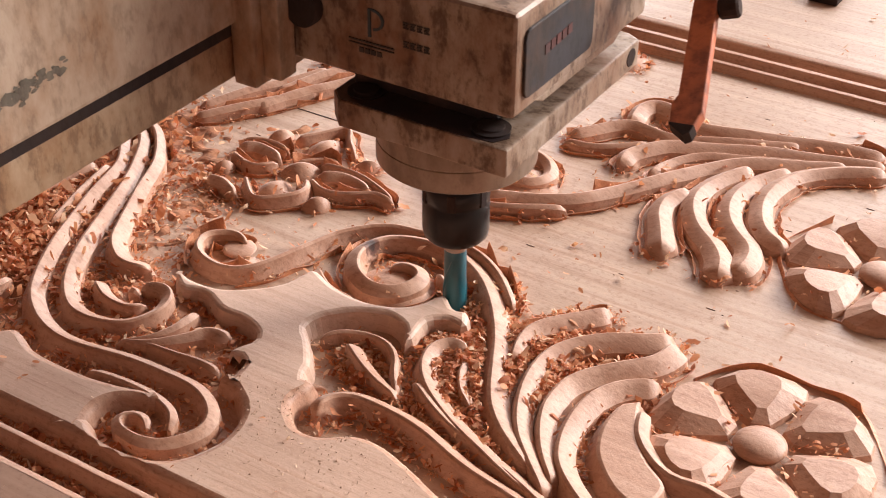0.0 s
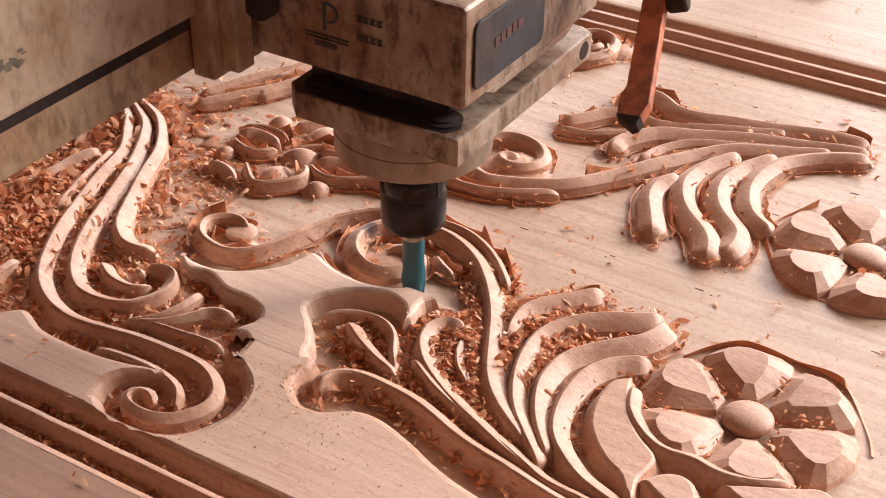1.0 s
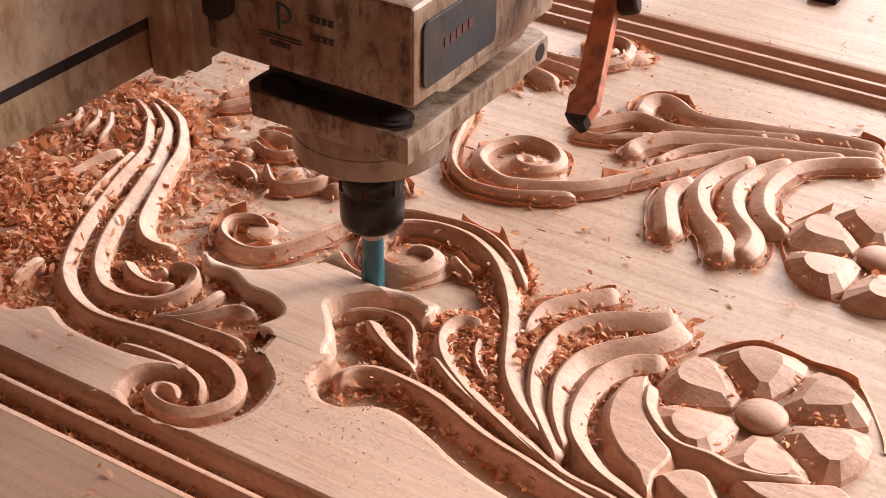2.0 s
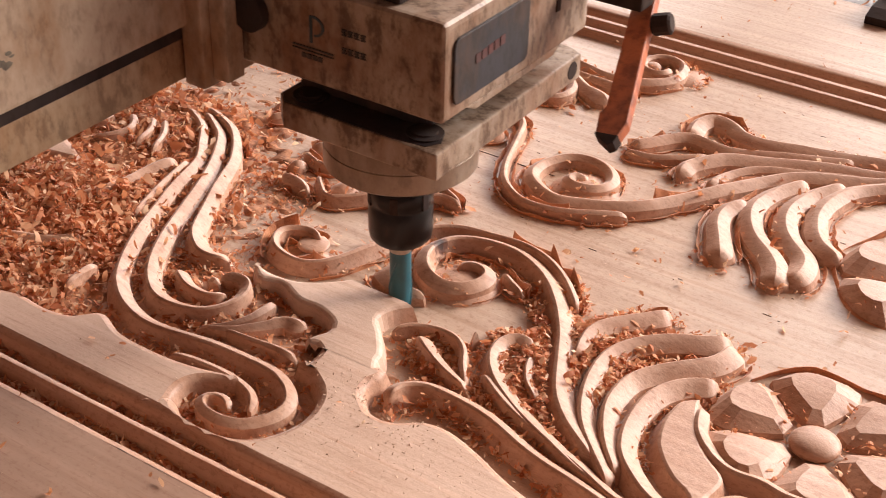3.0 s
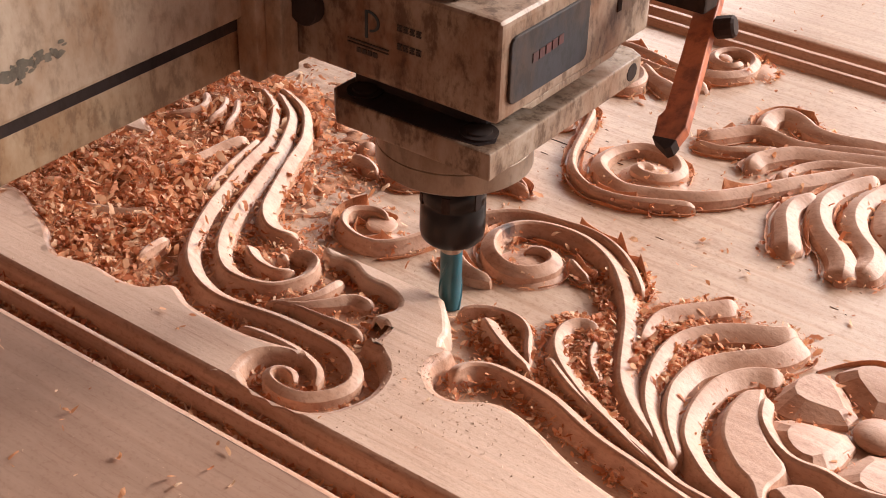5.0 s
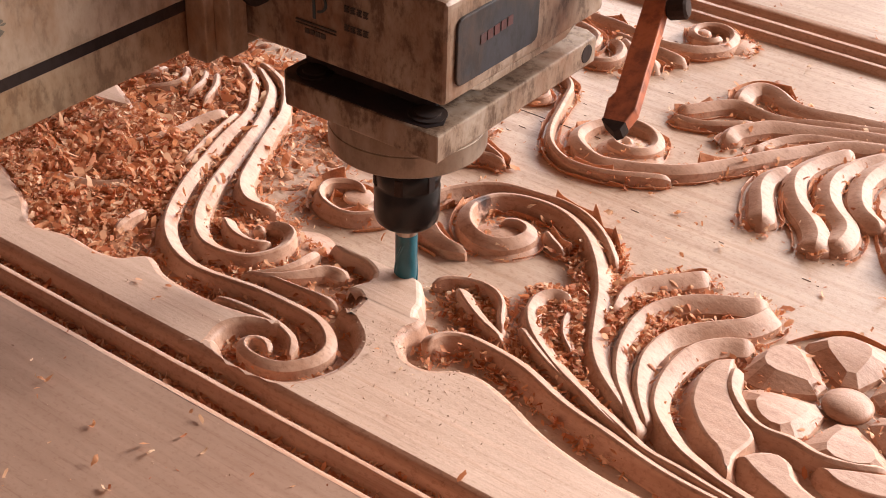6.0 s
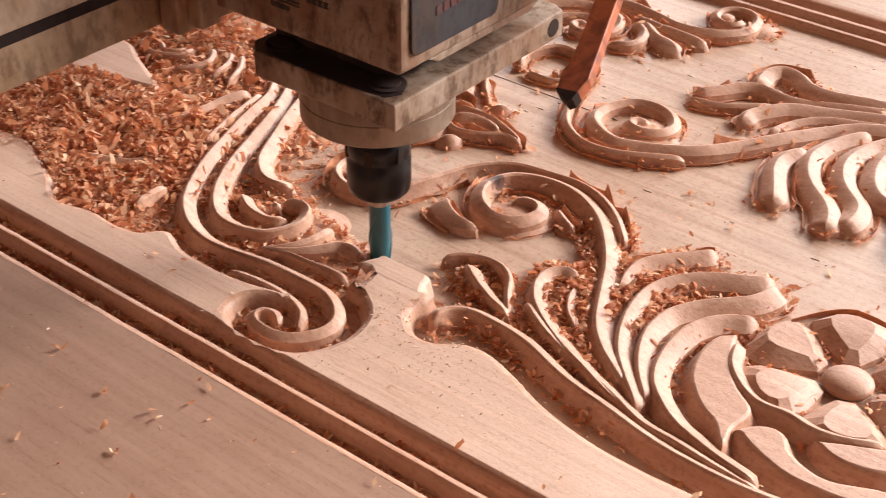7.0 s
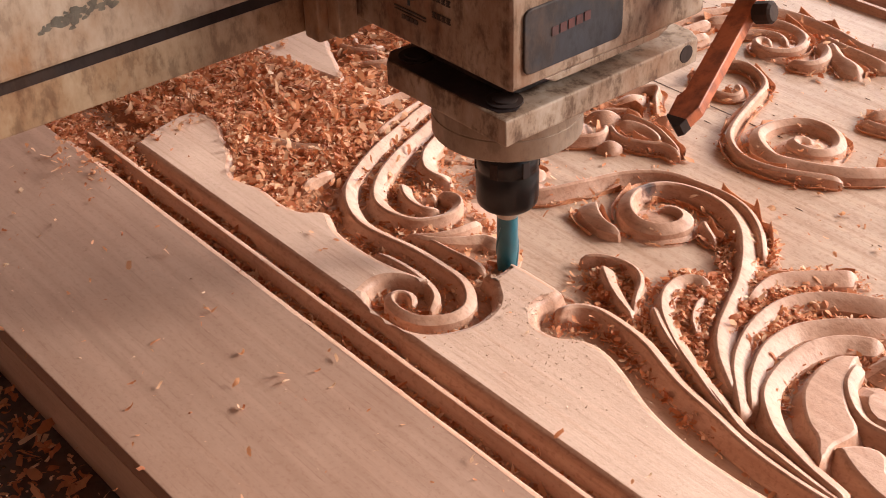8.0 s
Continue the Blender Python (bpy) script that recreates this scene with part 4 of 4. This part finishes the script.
def scatter():
    rng = np.random.default_rng(3)
    x, y, h = GX, GY, np.maximum(HEIGHT, heap_top(GX, GY))
    valley = (h < -0.006) & (NEAR < 0.019)
    floor = h < -0.010
    weight = np.zeros(x.shape)
    weight += valley * 0.30
    cluster = np.exp(-(((x - 0.085) / 0.05) ** 2 + ((y + 0.045) / 0.055) ** 2))
    weight += (h < -0.0074) * (NEAR < 0.019) * cluster * 13.0
    left = 1 / (1 + np.exp((x + 0.185) / 0.022)) * (y > -0.165) * np.clip(1.0 - 6.0 * (y + 0.02), 0.14, 1.0) * np.where((y > -0.01) & (x > -0.19), 0.3, 1.0)
    band = 1 / (1 + np.exp((x + 0.115 + 0.25 * (y + 0.05)) / 0.014)) * (y > -0.165) * (y < 0.05)
    weight += (HEIGHT < -0.0068) * left * 0.7 + (h < -0.006) * band * 0.8
    west = 1 / (1 + np.exp((x + 0.02) / 0.02)) * (y < -0.06) * (y > -0.19)
    weight += (h < -0.0068) * west * 1.1
    weight += (NEAR < 0.02) * floor * (y > -0.0) * 0.11 + (NEAR < 0.007) * floor * (y > -0.03) * (x > -0.14) * 0.26
    weight += floor * (y < -0.187) * (y > -0.215) * np.clip(3.2 - x * 22.0, 1.6, 9.0)
    weight += floor * (y < 0.36) * (y > 0.0) * 0.014 + (h > -0.001) * (0.006 + 0.005 * (y < -0.215))
    lump = np.vectorize(lambda a, b: noise.noise((a * 28, b * 28, 7.0)))(x[::3, ::3], y[::3, ::3])
    lump = np.kron(lump, np.ones((3, 3)))[: x.shape[0], : x.shape[1]]
    weight *= np.clip(0.75 + 1.6 * lump, 0.05, 2.2)
    pick = rng.poisson(weight * 1.25)
    spots, fine = [], []
    # the heap that the cutter has thrown along the border groove
    ii, jj = np.nonzero(pick)
    for i, j in zip(ii, jj):
        for _ in range(pick[i, j]):
            px, py = x[i, j] + rng.uniform(-1, 1) * CELL, y[i, j] + rng.uniform(-1, 1) * CELL
            if in_waste(px, py) or in_waste(px, py - 0.003):
                continue
            pile = (0.0080 * left[i, j] * min(1.0, max(0.08, (-0.02 - py) / 0.03)) + 0.0050 * cluster[i, j]) * rng.uniform(0, 1)
            (spots if rng.random() < 0.62 else fine).append((px, py, h[i, j] + pile + rng.uniform(0, 0.0012)))
    pile = []
    for _ in range(17000):
        px, py = rng.uniform(-0.43, -0.13), rng.uniform(-0.165, 0.10)
        i, j = int((px + 0.46) / CELL), int((py + 0.36) / CELL)
        full = (float(heap_top(px, py)) + DEPTH + 0.001) / 0.0082
        if HEIGHT[i, j] < -0.0045 and rng.random() < full * (1.15 - 0.4 * HEIGHT[i, j] / -DEPTH if HEIGHT[i, j] > -0.006 else 1.15):
            if py > -0.035 and rng.random() < 0.5:
                continue
            pile.append((px, py, max(HEIGHT[i, j] - 0.001, float(heap_top(px, py)) + 0.0036 * noise.noise((px * 105, py * 105, 1.0)) + 0.0026 * noise.noise((px * 38, py * 38, 4.0))) + rng.uniform(0, 0.0022)))
    shavings("piled_shavings", pile, "curled reddish shavings heaped on the carving", (0.0034, 0.0076), 0.005, 0.5)
    for _ in range(2600):
        u, v = rng.random(), rng.normal()
        px, py = -0.315 + 0.022 * v + 0.03 * math.sin(u * 5), -0.215 + u * 0.19
        crown = 0.013 * math.exp(-((v) / 1.0) ** 2)
        spots.append((px, py, (0 if px < -0.43 else -DEPTH) + rng.uniform(0.001, 1) * crown))
    for _ in range(900):
        px, py = rng.normal(-0.285, 0.018), rng.normal(-0.190, 0.022)
        spots.append((px, py, (0 if py < -0.217 else -DEPTH) + rng.uniform(0.0, 0.008)))
    crumbs = []
    for _ in range(5200):
        px, py = (rng.normal(0.02, 0.05), rng.normal(-0.125, 0.03)) if rng.random() < 0.6 else (rng.uniform(-0.3, 0.3), rng.uniform(-0.33, 0.36))
        i, j = int((px + 0.46) / CELL), int((py + 0.36) / CELL)
        if 0 <= i < x.shape[0] and 0 <= j < x.shape[1] and (h[i, j] > -0.0005 or (h[i, j] < -0.0105 and NEAR[i, j] > 0.012)):
            if abs(py + 0.2) > 0.018 and not in_waste(px, py):
                crumbs.append((px, py, h[i, j]))
    shavings("sawdust", crumbs, "fine sawdust crumbs on the board", (0.0005, 0.0014), 0.0002)
    shavings("shavings", spots, "curled reddish wood shavings lying on the carving")
    shavings("fine_shavings", fine, "small wood crumbs lying on the carving", (0.0009, 0.0026))


scatter()


# ---- the glue joint and the short dark checks in the cleared ground ----
part("glue_joint", box(-0.205, -0.02, 0.1376, 0.1379, -DEPTH - 0.0010, -DEPTH + 0.00035), INK, board, "fine dark glue joint")
random.seed(21)
flecks = bmesh.new()
for _ in range(90):
    x, y, w = random.uniform(-0.22, 0.32), random.uniform(-0.01, 0.33), random.uniform(0.0012, 0.0055)
    i, j = int((x + 0.46) / CELL), int((y + 0.36) / CELL)
    if HEIGHT[i, j] < -0.0105 and HEIGHT[i + 3, j] < -0.0105:
        t = random.uniform(0.00006, 0.00016)
        box(x, x + w, y, y + t * 2, -DEPTH - 0.0006, -DEPTH + 0.0003, 0, flecks)
tagged(part("dark_fleck", flecks, PLAIN_BROWN, board, "short dark pores in the ground"), "short dark pores in the ground", "", "", "stuff")


# ---- the machine ----
def disc(radius, thick, axis, at, steps=28, bevel=0.0006):
    """A short turned peg along x, y or z."""
    bm = turned([(radius - bevel, 0.0), (radius, bevel), (radius, thick - bevel), (radius - bevel, thick)], steps)
    m = {"z": Matrix.Identity(3), "x": Matrix(((0, 0, 1), (0, 1, 0), (-1, 0, 0))), "y": Matrix(((1, 0, 0), (0, 0, -1), (0, 1, 0)))}[axis]
    for v in bm.verts:
        v.co = m @ v.co + Vector(at)
    return bm


def bars(rows, y0, z0, axis, depth):
    """Rows of short printed bars that stand in for small lettering: each row is (start, length, z, height)."""
    bm = bmesh.new()
    for a, w, z, h in rows:
        if axis == "y":
            box(y0 + a, y0 + a + w, depth - 0.0003, depth + 0.0003, z0 + z, z0 + z + h, 0, bm)
        else:
            box(depth - 0.0003, depth + 0.0003, y0 + a, y0 + a + w, z0 + z, z0 + z + h, 0, bm)
    return bm


def build_head():
    head = thing("spindle_head", "grimy steel router spindle head with a teal cutter", "router spindle")
    nut = part("nut", turned([(0.0120, 0.0342), (0.0150, 0.0346), (0.0166, 0.0365), (0.0172, 0.040), (0.0172, 0.0555), (0.0166, 0.0565), (0.0166, 0.0585), (0.0172, 0.0595), (0.0172, 0.066), (0.0160, 0.068)], 56), NUT, head, "black collet nut", True)
    for k in range(6):
        a = k * math.pi / 3 + 0.4
        notch = box(-0.0022, 0.0022, 0.0160, 0.0176, 0.0575, 0.0668, 0.0004)
        bmesh.ops.rotate(notch, verts=notch.verts, cent=(0, 0, 0), matrix=Matrix.Rotation(a, 3, "Z"))
        part("key_slot", notch, GREASE_SHADE, nut)
    part("collar", turned([(0.0150, 0.066), (0.0155, 0.0665), (0.0155, 0.083)], 48), NUT, head, "", True)
    cutter = part("cutter", turned([(0.0050, -DEPTH + 0.0002), (0.0058, -DEPTH + 0.0006), (0.0059, 0.012), (0.0059, 0.0265)], 28), TEAL, head, "teal coated milling cutter", True)
    for k in range(2):
        bm = bmesh.new()
        last = None
        for i in range(13):
            z = -DEPTH + 0.0006 + i * 0.0026
            a = k * math.pi + i * 0.16
            row = [bm.verts.new((r * math.cos(a + d), r * math.sin(a + d), z)) for r, d in ((0.0056, -0.25), (0.0064, -0.1), (0.0064, 0.02), (0.0056, 0.2))]
            if last:
                for j in range(3):
                    bm.faces.new((last[j], last[j + 1], row[j + 1], row[j]))
            last = row
        part("flute", bm, TEAL, cutter, "", True)
    part("shank", turned([(0.0061, 0.0262), (0.0063, 0.0268), (0.0063, 0.040)], 28), BRIGHT, head, "bright steel shank", True)
    part("nose", turned([(0.0160, 0.0812), (0.0382, 0.0812), (0.0400, 0.0828), (0.0400, 0.0865), (0.0400, 0.0935), (0.0396, 0.0938), (0.0396, 0.0944), (0.0400, 0.0947), (0.0400, 0.118)], 72), NOSE, head, "turned steel spindle nose", True)
    plate = prism([(-0.0330, -0.0525), (0.0560, -0.0525), (0.0565, -0.0520), (0.0565, 0.0815), (0.0490, 0.0860), (-0.0405, 0.0880), (-0.0405, -0.0450)], 0.1115, 0.1255, 0.0012)
    flange = part("flange", plate, STEEL, head, "worn square mounting flange")
    # no hole is cut: a dark disc carries the bore's shade
    part("bore", disc(0.0052, 0.0012, "x", (0.0556, 0.0733, 0.1188)), GREASE_SHADE, flange, "dark disc painting the shade of a bore")
    part("gasket", prism([(-0.036, -0.034), (0.038, -0.034), (0.040, -0.032), (0.040, 0.074), (-0.036, 0.074)], 0.1255, 0.1392, 0.001), OILY, head, "greasy black gap")
    for x, y in ((0.041, -0.039), (-0.026, -0.039)):
        bolt = part("bolt", turned([(0.0085, 0.0), (0.0090, 0.0005), (0.0090, 0.0012), (0.0062, 0.0014), (0.0060, 0.0022), (0.0050, 0.0024)], 28), GREASE_SHADE, head, "oily black bolt", True)
        bolt.matrix_basis = pose(x, y, 0.1255)
    oil = [(-0.0325, -0.0515), (0.0300, -0.0515), (0.0480, -0.0490), (0.0520, -0.0420), (0.0480, -0.0330), (0.0380, -0.0300), (-0.0395, -0.0300), (-0.0395, -0.0445)]
    part("oil_film", prism(oil, 0.1254, 0.1258), OILY, flange, "black oily film on the flange")
    housing = part("housing", box(-0.066, 0.0576, -0.0500, 0.0840, 0.1390, 0.1880, 0.0035, None, 3), STEEL, head, "stained cream-grey cast housing")
    part("skirt", prism([(-0.020, 0.1352), (0.052, 0.1352), (0.060, 0.1392), (-0.028, 0.1392)], 0.0450, 0.0562, 0.0008, "x"), STEEL, housing)
    badge = part("badge", prism([(-0.0430, 0.1505), (-0.0423, 0.1482), (-0.0408, 0.1468), (-0.0385, 0.1463), (0.0170, 0.1463), (0.0194, 0.1468), (0.0209, 0.1484), (0.0215, 0.1508), (0.0215, 0.1745), (0.0208, 0.1768), (0.0192, 0.1782), (0.0170, 0.1787), (-0.0385, 0.1787), (-0.0408, 0.1782), (-0.0424, 0.1768), (-0.0430, 0.1745)], 0.0570, 0.0590, 0.0006, "x"), BADGE, housing, "scuffed dark nameplate")
    part("badge_print", bars([(-0.026 + i * 0.0052, 0.0040, 0.1615 + i * 0.0003, 0.0046) for i in range(5)], 0, 0, "x", 0.0591), REDINK, badge, "faded red lettering as bars")
    # proud black strip in place of a notch, its shade as colour
    part("seam", box(0.0572, 0.0582, 0.0490, 0.0530, 0.160, 0.1875, 0.0003), GREASE_SHADE, housing, "dark strip painting the shade of a notch")
    part("emblem", bars([(0, 0.0014, 0, 0.0135)], -0.0165, 0.1605, "y", -0.0503), BLUEINK, housing, "blue printed emblem")
    bow = bmesh.new()
    last = None
    for i in range(15):
        a = -1.45 + i * 3.1 / 14
        row = [bow.verts.new((-0.0145 + r * math.cos(a), -0.0503 + dy, 0.1690 + r * 0.82 * math.sin(a))) for r, dy in ((0.0050, 0.0004), (0.0050, -0.0002), (0.0064, -0.0002), (0.0064, 0.0004))]
        if last:
            for j in range(3):
                bow.faces.new((last[j], last[j + 1], row[j + 1], row[j]))
        last = row
    part("emblem_bow", bow, BLUEINK, housing)
    marks = [(-0.0270, 0.0240, 0.1572, 0.0007), (-0.0270, 0.0240, 0.1556, 0.0005)]
    marks += [(-0.0215 + i * 0.0032, 0.0024, 0.1520, 0.0023) for i in range(4)]
    marks += [(0.0020 + i * 0.0036, w, z + dz, 0.0007) for z in (0.1690, 0.1600) for i in range(4) for dz, w in ((0.0, 0.0026), (0.0012, 0.0022), (0.0024, 0.0027))]
    marks += [(0.0030 + i * 0.0036, 0.0006, z, 0.0030) for z in (0.1690, 0.1600) for i in range(4)]
    part("printing", bars(marks, 0, 0, "y", -0.0503), INK, housing, "small dark printed lettering as bars")
    part("knurled_knob", disc(0.0095, 0.006, "y", (-0.0500, -0.0500, 0.1680)), GREASE_SHADE, housing, "oily black knob", True)
    part("top_block", box(-0.066, 0.030, -0.0250, 0.0700, 0.188, 0.320, 0.003), STEEL, head, "dirty motor body")
    part("cable_gland", box(0.0000, 0.0300, -0.0440, -0.0250, 0.188, 0.196, 0.002), GREASE_SHADE, head)
    part("carriage_plate", box(-0.0790, -0.0660, -0.0700, 0.1150, 0.1290, 0.320, 0.0015), CREAM, head, "stained carriage plate")
    part("carriage_rib", box(-0.0660, -0.0560, -0.0640, -0.0520, 0.1330, 0.320, 0.001), CREAM, head)
    # orange pointer arm
    part("arm_bracket", box(0.0560, 0.0960, 0.0640, 0.0780, 0.1640, 0.1760, 0.0015), GREASE_SHADE, head, "black bracket")
    rise = Vector((-0.305, 0.883, 0.357)).normalized()
    side = Vector((-0.83, -0.56, 0.0))
    side = (side - side.dot(rise) * rise).normalized()
    turn = Matrix((side, rise, side.cross(rise))).transposed().to_4x4()
    frame_arm = Matrix.Translation((0.1195, -0.0035, 0.1275)) @ turn @ pose(0, 0, 0, 0, -22, 0)
    out = [(0.0055, 0.14), (0.0055, 0.0240), (0.0090, 0.0205), (0.0085, 0.0075), (0.0015, 0.0), (-0.0010, 0.0012), (-0.0058, 0.0130), (-0.0058, 0.14)]
    arm = part("pointer_arm", prism(out, -0.0030, 0.0030, 0.0007), ORANGE, head, "orange painted steel pointer arm")
    arm.matrix_basis = frame_arm
    tip = [(0.0088, 0.0085), (0.0087, 0.0072), (0.0016, -0.0003), (-0.0013, 0.0010), (-0.0030, 0.0050)]
    part("worn_tip", prism(tip, -0.0032, 0.0032, 0.0003), GREASE_SHADE, arm, "blackened tip")
    part("pivot_knob", disc(0.0056, 0.010, "x", (-0.0160, 0.0800, 0.0), 12, 0.0012), GREASE_SHADE, arm, "black knurled knob")
    return head


def build_beam():
    beam = thing("gantry_beam", "cream painted gantry beam with rust stains", "machine beam")
    part("lower_rail", box(-0.150, -0.080, -0.75, 1.05, 0.1310, 0.1525, 0.001), RUSTY, beam, "cream lower rail")
    # nearly flush black filler: the slot's shade given as colour
    part("slot", box(-0.145, -0.0790, -0.75, 1.05, 0.1526, 0.1599), GREASE_SHADE, beam, "black filler painting the shade in the guide slot")
    rail = part("upper_rail", box(-0.150, -0.075, -0.75, 1.05, 0.1600, 0.290, 0.002), CREAM, beam, "cream upper rail")
    bm = bmesh.new()
    random.seed(11)
    for _ in range(70):
        y, z = random.gauss(-0.195, 0.009), 0
        z = 0.1805 + (y + 0.195) * 0.10 + random.gauss(0, 0.0016)
        r = random.uniform(0.0005, 0.0018)
        ring = [bm.verts.new((-0.0749 + random.uniform(0, 0.0002), y + r * random.uniform(1.0, 2.6) * math.cos(a), z + r * random.uniform(0.6, 1.3) * math.sin(a))) for a in np.linspace(0, 5.4, 7)]
        bm.faces.new(ring)
    part("grease_smear", bm, SMEAR, rail, "dark greasy smear")
    return beam


head = build_head()
beam = build_beam()


# ---- bed, clamp and the unseen room added for the light ----
def build_bed():
    bed = thing("machine_bed", "dusty steel router bed strewn with wood chips", "machine bed", "", "structure")
    part("bed_top", box(-1.3, 1.5, -0.95, 1.25, -0.10, -0.0425, 0.004), BEDSTEEL, bed)
    for i in range(7):
        part("slot_strip", box(-1.3, 1.5, -0.86 + i * 0.32 - 0.006, -0.86 + i * 0.32 + 0.006, -0.0424, -0.0412, 0.0004), GREASE_SHADE, bed, "dark clamping slot")
    part("bed_body", box(-1.25, 1.45, -0.90, 1.20, -0.85, -0.10, 0.01), CREAM, bed)
    clamp = thing("board_clamp", "black steel toe clamp with a bolt holding the board's edge", "clamp")
    part("toe", prism([(-0.032, 0.0), (0.034, 0.0), (0.034, 0.010), (-0.020, 0.010), (-0.032, 0.006)], -0.011, 0.011, 0.001, "y"), GREASE_SHADE, clamp)
    part("washer", disc(0.009, 0.0025, "z", (0.006, 0, 0.010)), BRIGHT, clamp)
    part("bolt", disc(0.006, 0.012, "z", (0.006, 0, 0.0125), 6), GREASE_SHADE, clamp)
    clamp.matrix_basis = pose(0.075, 0.497, 0.0002, 0, 0, 90)
    foot = thing("steel_clip", "bright bent steel clip on the bed beside the board", "clip")
    bm = bmesh.new()
    last = None
    for i in range(13):
        a = math.pi * i / 12
        row = [bm.verts.new((r * math.cos(a), y, r * math.sin(a))) for r, y in ((0.010, -0.012), (0.012, -0.012), (0.012, 0.012), (0.010, 0.012))]
        if last:
            for j in range(4):
                bm.faces.new((last[j], last[(j + 1) % 4], row[(j + 1) % 4], row[j]))
        last = row
    part("loop", bm, BRIGHT, foot, "", True)
    foot.matrix_basis = pose(-0.182, -0.356, -0.0425, 0, 0, 35)
    rng = np.random.default_rng(9)
    spots = [(rng.uniform(-0.6, 0.3), -0.343 - abs(rng.normal(0, 0.06)) - 0.002, -0.0422 + rng.uniform(0, 0.006)) for _ in range(3600)]
    spots += [(rng.uniform(-0.3, 0.5), 0.504 + abs(rng.normal(0, 0.05)), -0.0422 + rng.uniform(0, 0.012)) for _ in range(1600)]
    shavings("bed_shavings", spots, "reddish shavings drifted on the machine bed", (0.003, 0.009))


build_bed()


def build_light_room():
    """An unseen room added to shape the light: closed behind the camera and overhead, with a high window opening beyond
    and a gap to the side.
    """
    tagged(part("floor", box(-6, 6, -5, 7, -1.0, -0.90), PLAIN_BROWN), "unseen brown floor added to warm the bounced light", "floor", "", "structure")
    tagged(part("added_wall_south", box(-6, 6, -5.2, -5.0, -1.0, 6.0), PLAIN_BROWN), "unseen brown wall added to block sky and warm the fill", "wall", "", "structure")
    tagged(part("added_wall_west", box(-6.2, -6.0, -5.2, 7.2, -1.0, 6.0), PLAIN_BROWN), "unseen brown wall added to block sky and warm the fill", "wall", "", "structure")
    north = box(-6, 6, 7.0, 7.2, -1.0, 1.6)
    box(-6, -5.2, 7.0, 7.2, 1.6, 4.7, 0, north)
    box(5.95, 6, 7.0, 7.2, 1.6, 4.7, 0, north)
    box(-6, 6, 7.0, 7.2, 4.7, 6.0, 0, north)
    tagged(part("added_wall_north", north, PLAIN_BROWN), "unseen brown wall added around the lamp's wide window opening", "wall", "", "structure")
    tagged(part("added_wall_east", box(6.0, 6.2, -5.2, 0.2, -1.0, 6.0), PLAIN_BROWN), "unseen brown wall added to block sky and warm the fill", "wall", "", "structure")
    tagged(part("ceiling", box(-6.2, 6.2, -5.2, 7.2, 6.0, 6.2), PLAIN_BROWN), "unseen brown ceiling added to block the sky", "ceiling", "", "structure")


build_light_room()


CUT = [(0, 0.0351, 0.0038), (0.2, 0.0212, 0.0051), (0.4, 0.0287, -0.0036), (0.5, 0.0375, -0.0034), (0.6, 0.0419, -0.0025), (0.8, 0.0387, -0.0103), (1, 0.0214, -0.0131), (1.1, 0.0145, -0.0142),
       (1.2, 0.0087, -0.0187), (2.3, -0.0214, -0.0299), (2.5, -0.0527, -0.0297), (2.7, -0.0571, -0.0381), (2.9, -0.0317, -0.0387), (3, -0.0178, -0.0358), (3.1, -0.0130, -0.0373), (3.3, -0.0206, -0.0464),
       (3.5, -0.0529, -0.0469), (3.7, -0.0735, -0.0448), (3.9, -0.1070, -0.0516), (4.1, -0.1175, -0.0458), (4.3, -0.1114, -0.0560), (4.5, -0.0939, -0.0541), (4.7, -0.0490, -0.0521), (4.9, -0.0155, -0.0528),
       (5, -0.0144, -0.0559), (5.2, -0.0030, -0.0614), (6.3, -0.0186, -0.0717), (6.5, 0.0031, -0.0711), (6.7, 0.0101, -0.0788), (6.9, -0.0273, -0.0824), (7, -0.0349, -0.0788), (7.1, -0.0341, -0.0782),
       (7.2, -0.0350, -0.0879), (7.3, -0.0297, -0.0889), (7.4, -0.0104, -0.0898), (7.5, 0.0036, -0.0865), (7.6, 0.0044, -0.0902), (7.7, -0.0026, -0.0980), (7.8, -0.0027, -0.0992), (7.9, -0.0175, -0.0935),
       (8, -0.0288, -0.0959)]


def motions():
    walk(head, [(t, pose(x, y, 0)) for t, x, y in CUT])
    walk(beam, [(t, pose(x, y, 0)) for t, x, y in CUT])
    deepest = np.maximum.accumulate([-c[2] for c in CUT])
    for ob, y in WASTE:      # each strip goes down as the cutter comes over it
        gone = max(0.15, min(7.8, float(np.interp(-y - 0.006, deepest, [c[0] for c in CUT]))))
        walk(ob, [(0, pose(0, 0, 0)), (gone - 0.1, pose(0, 0, 0)), (gone + 0.1, pose(0, 0, -0.0125)), (8, pose(0, 0, -0.0125))])


motions()
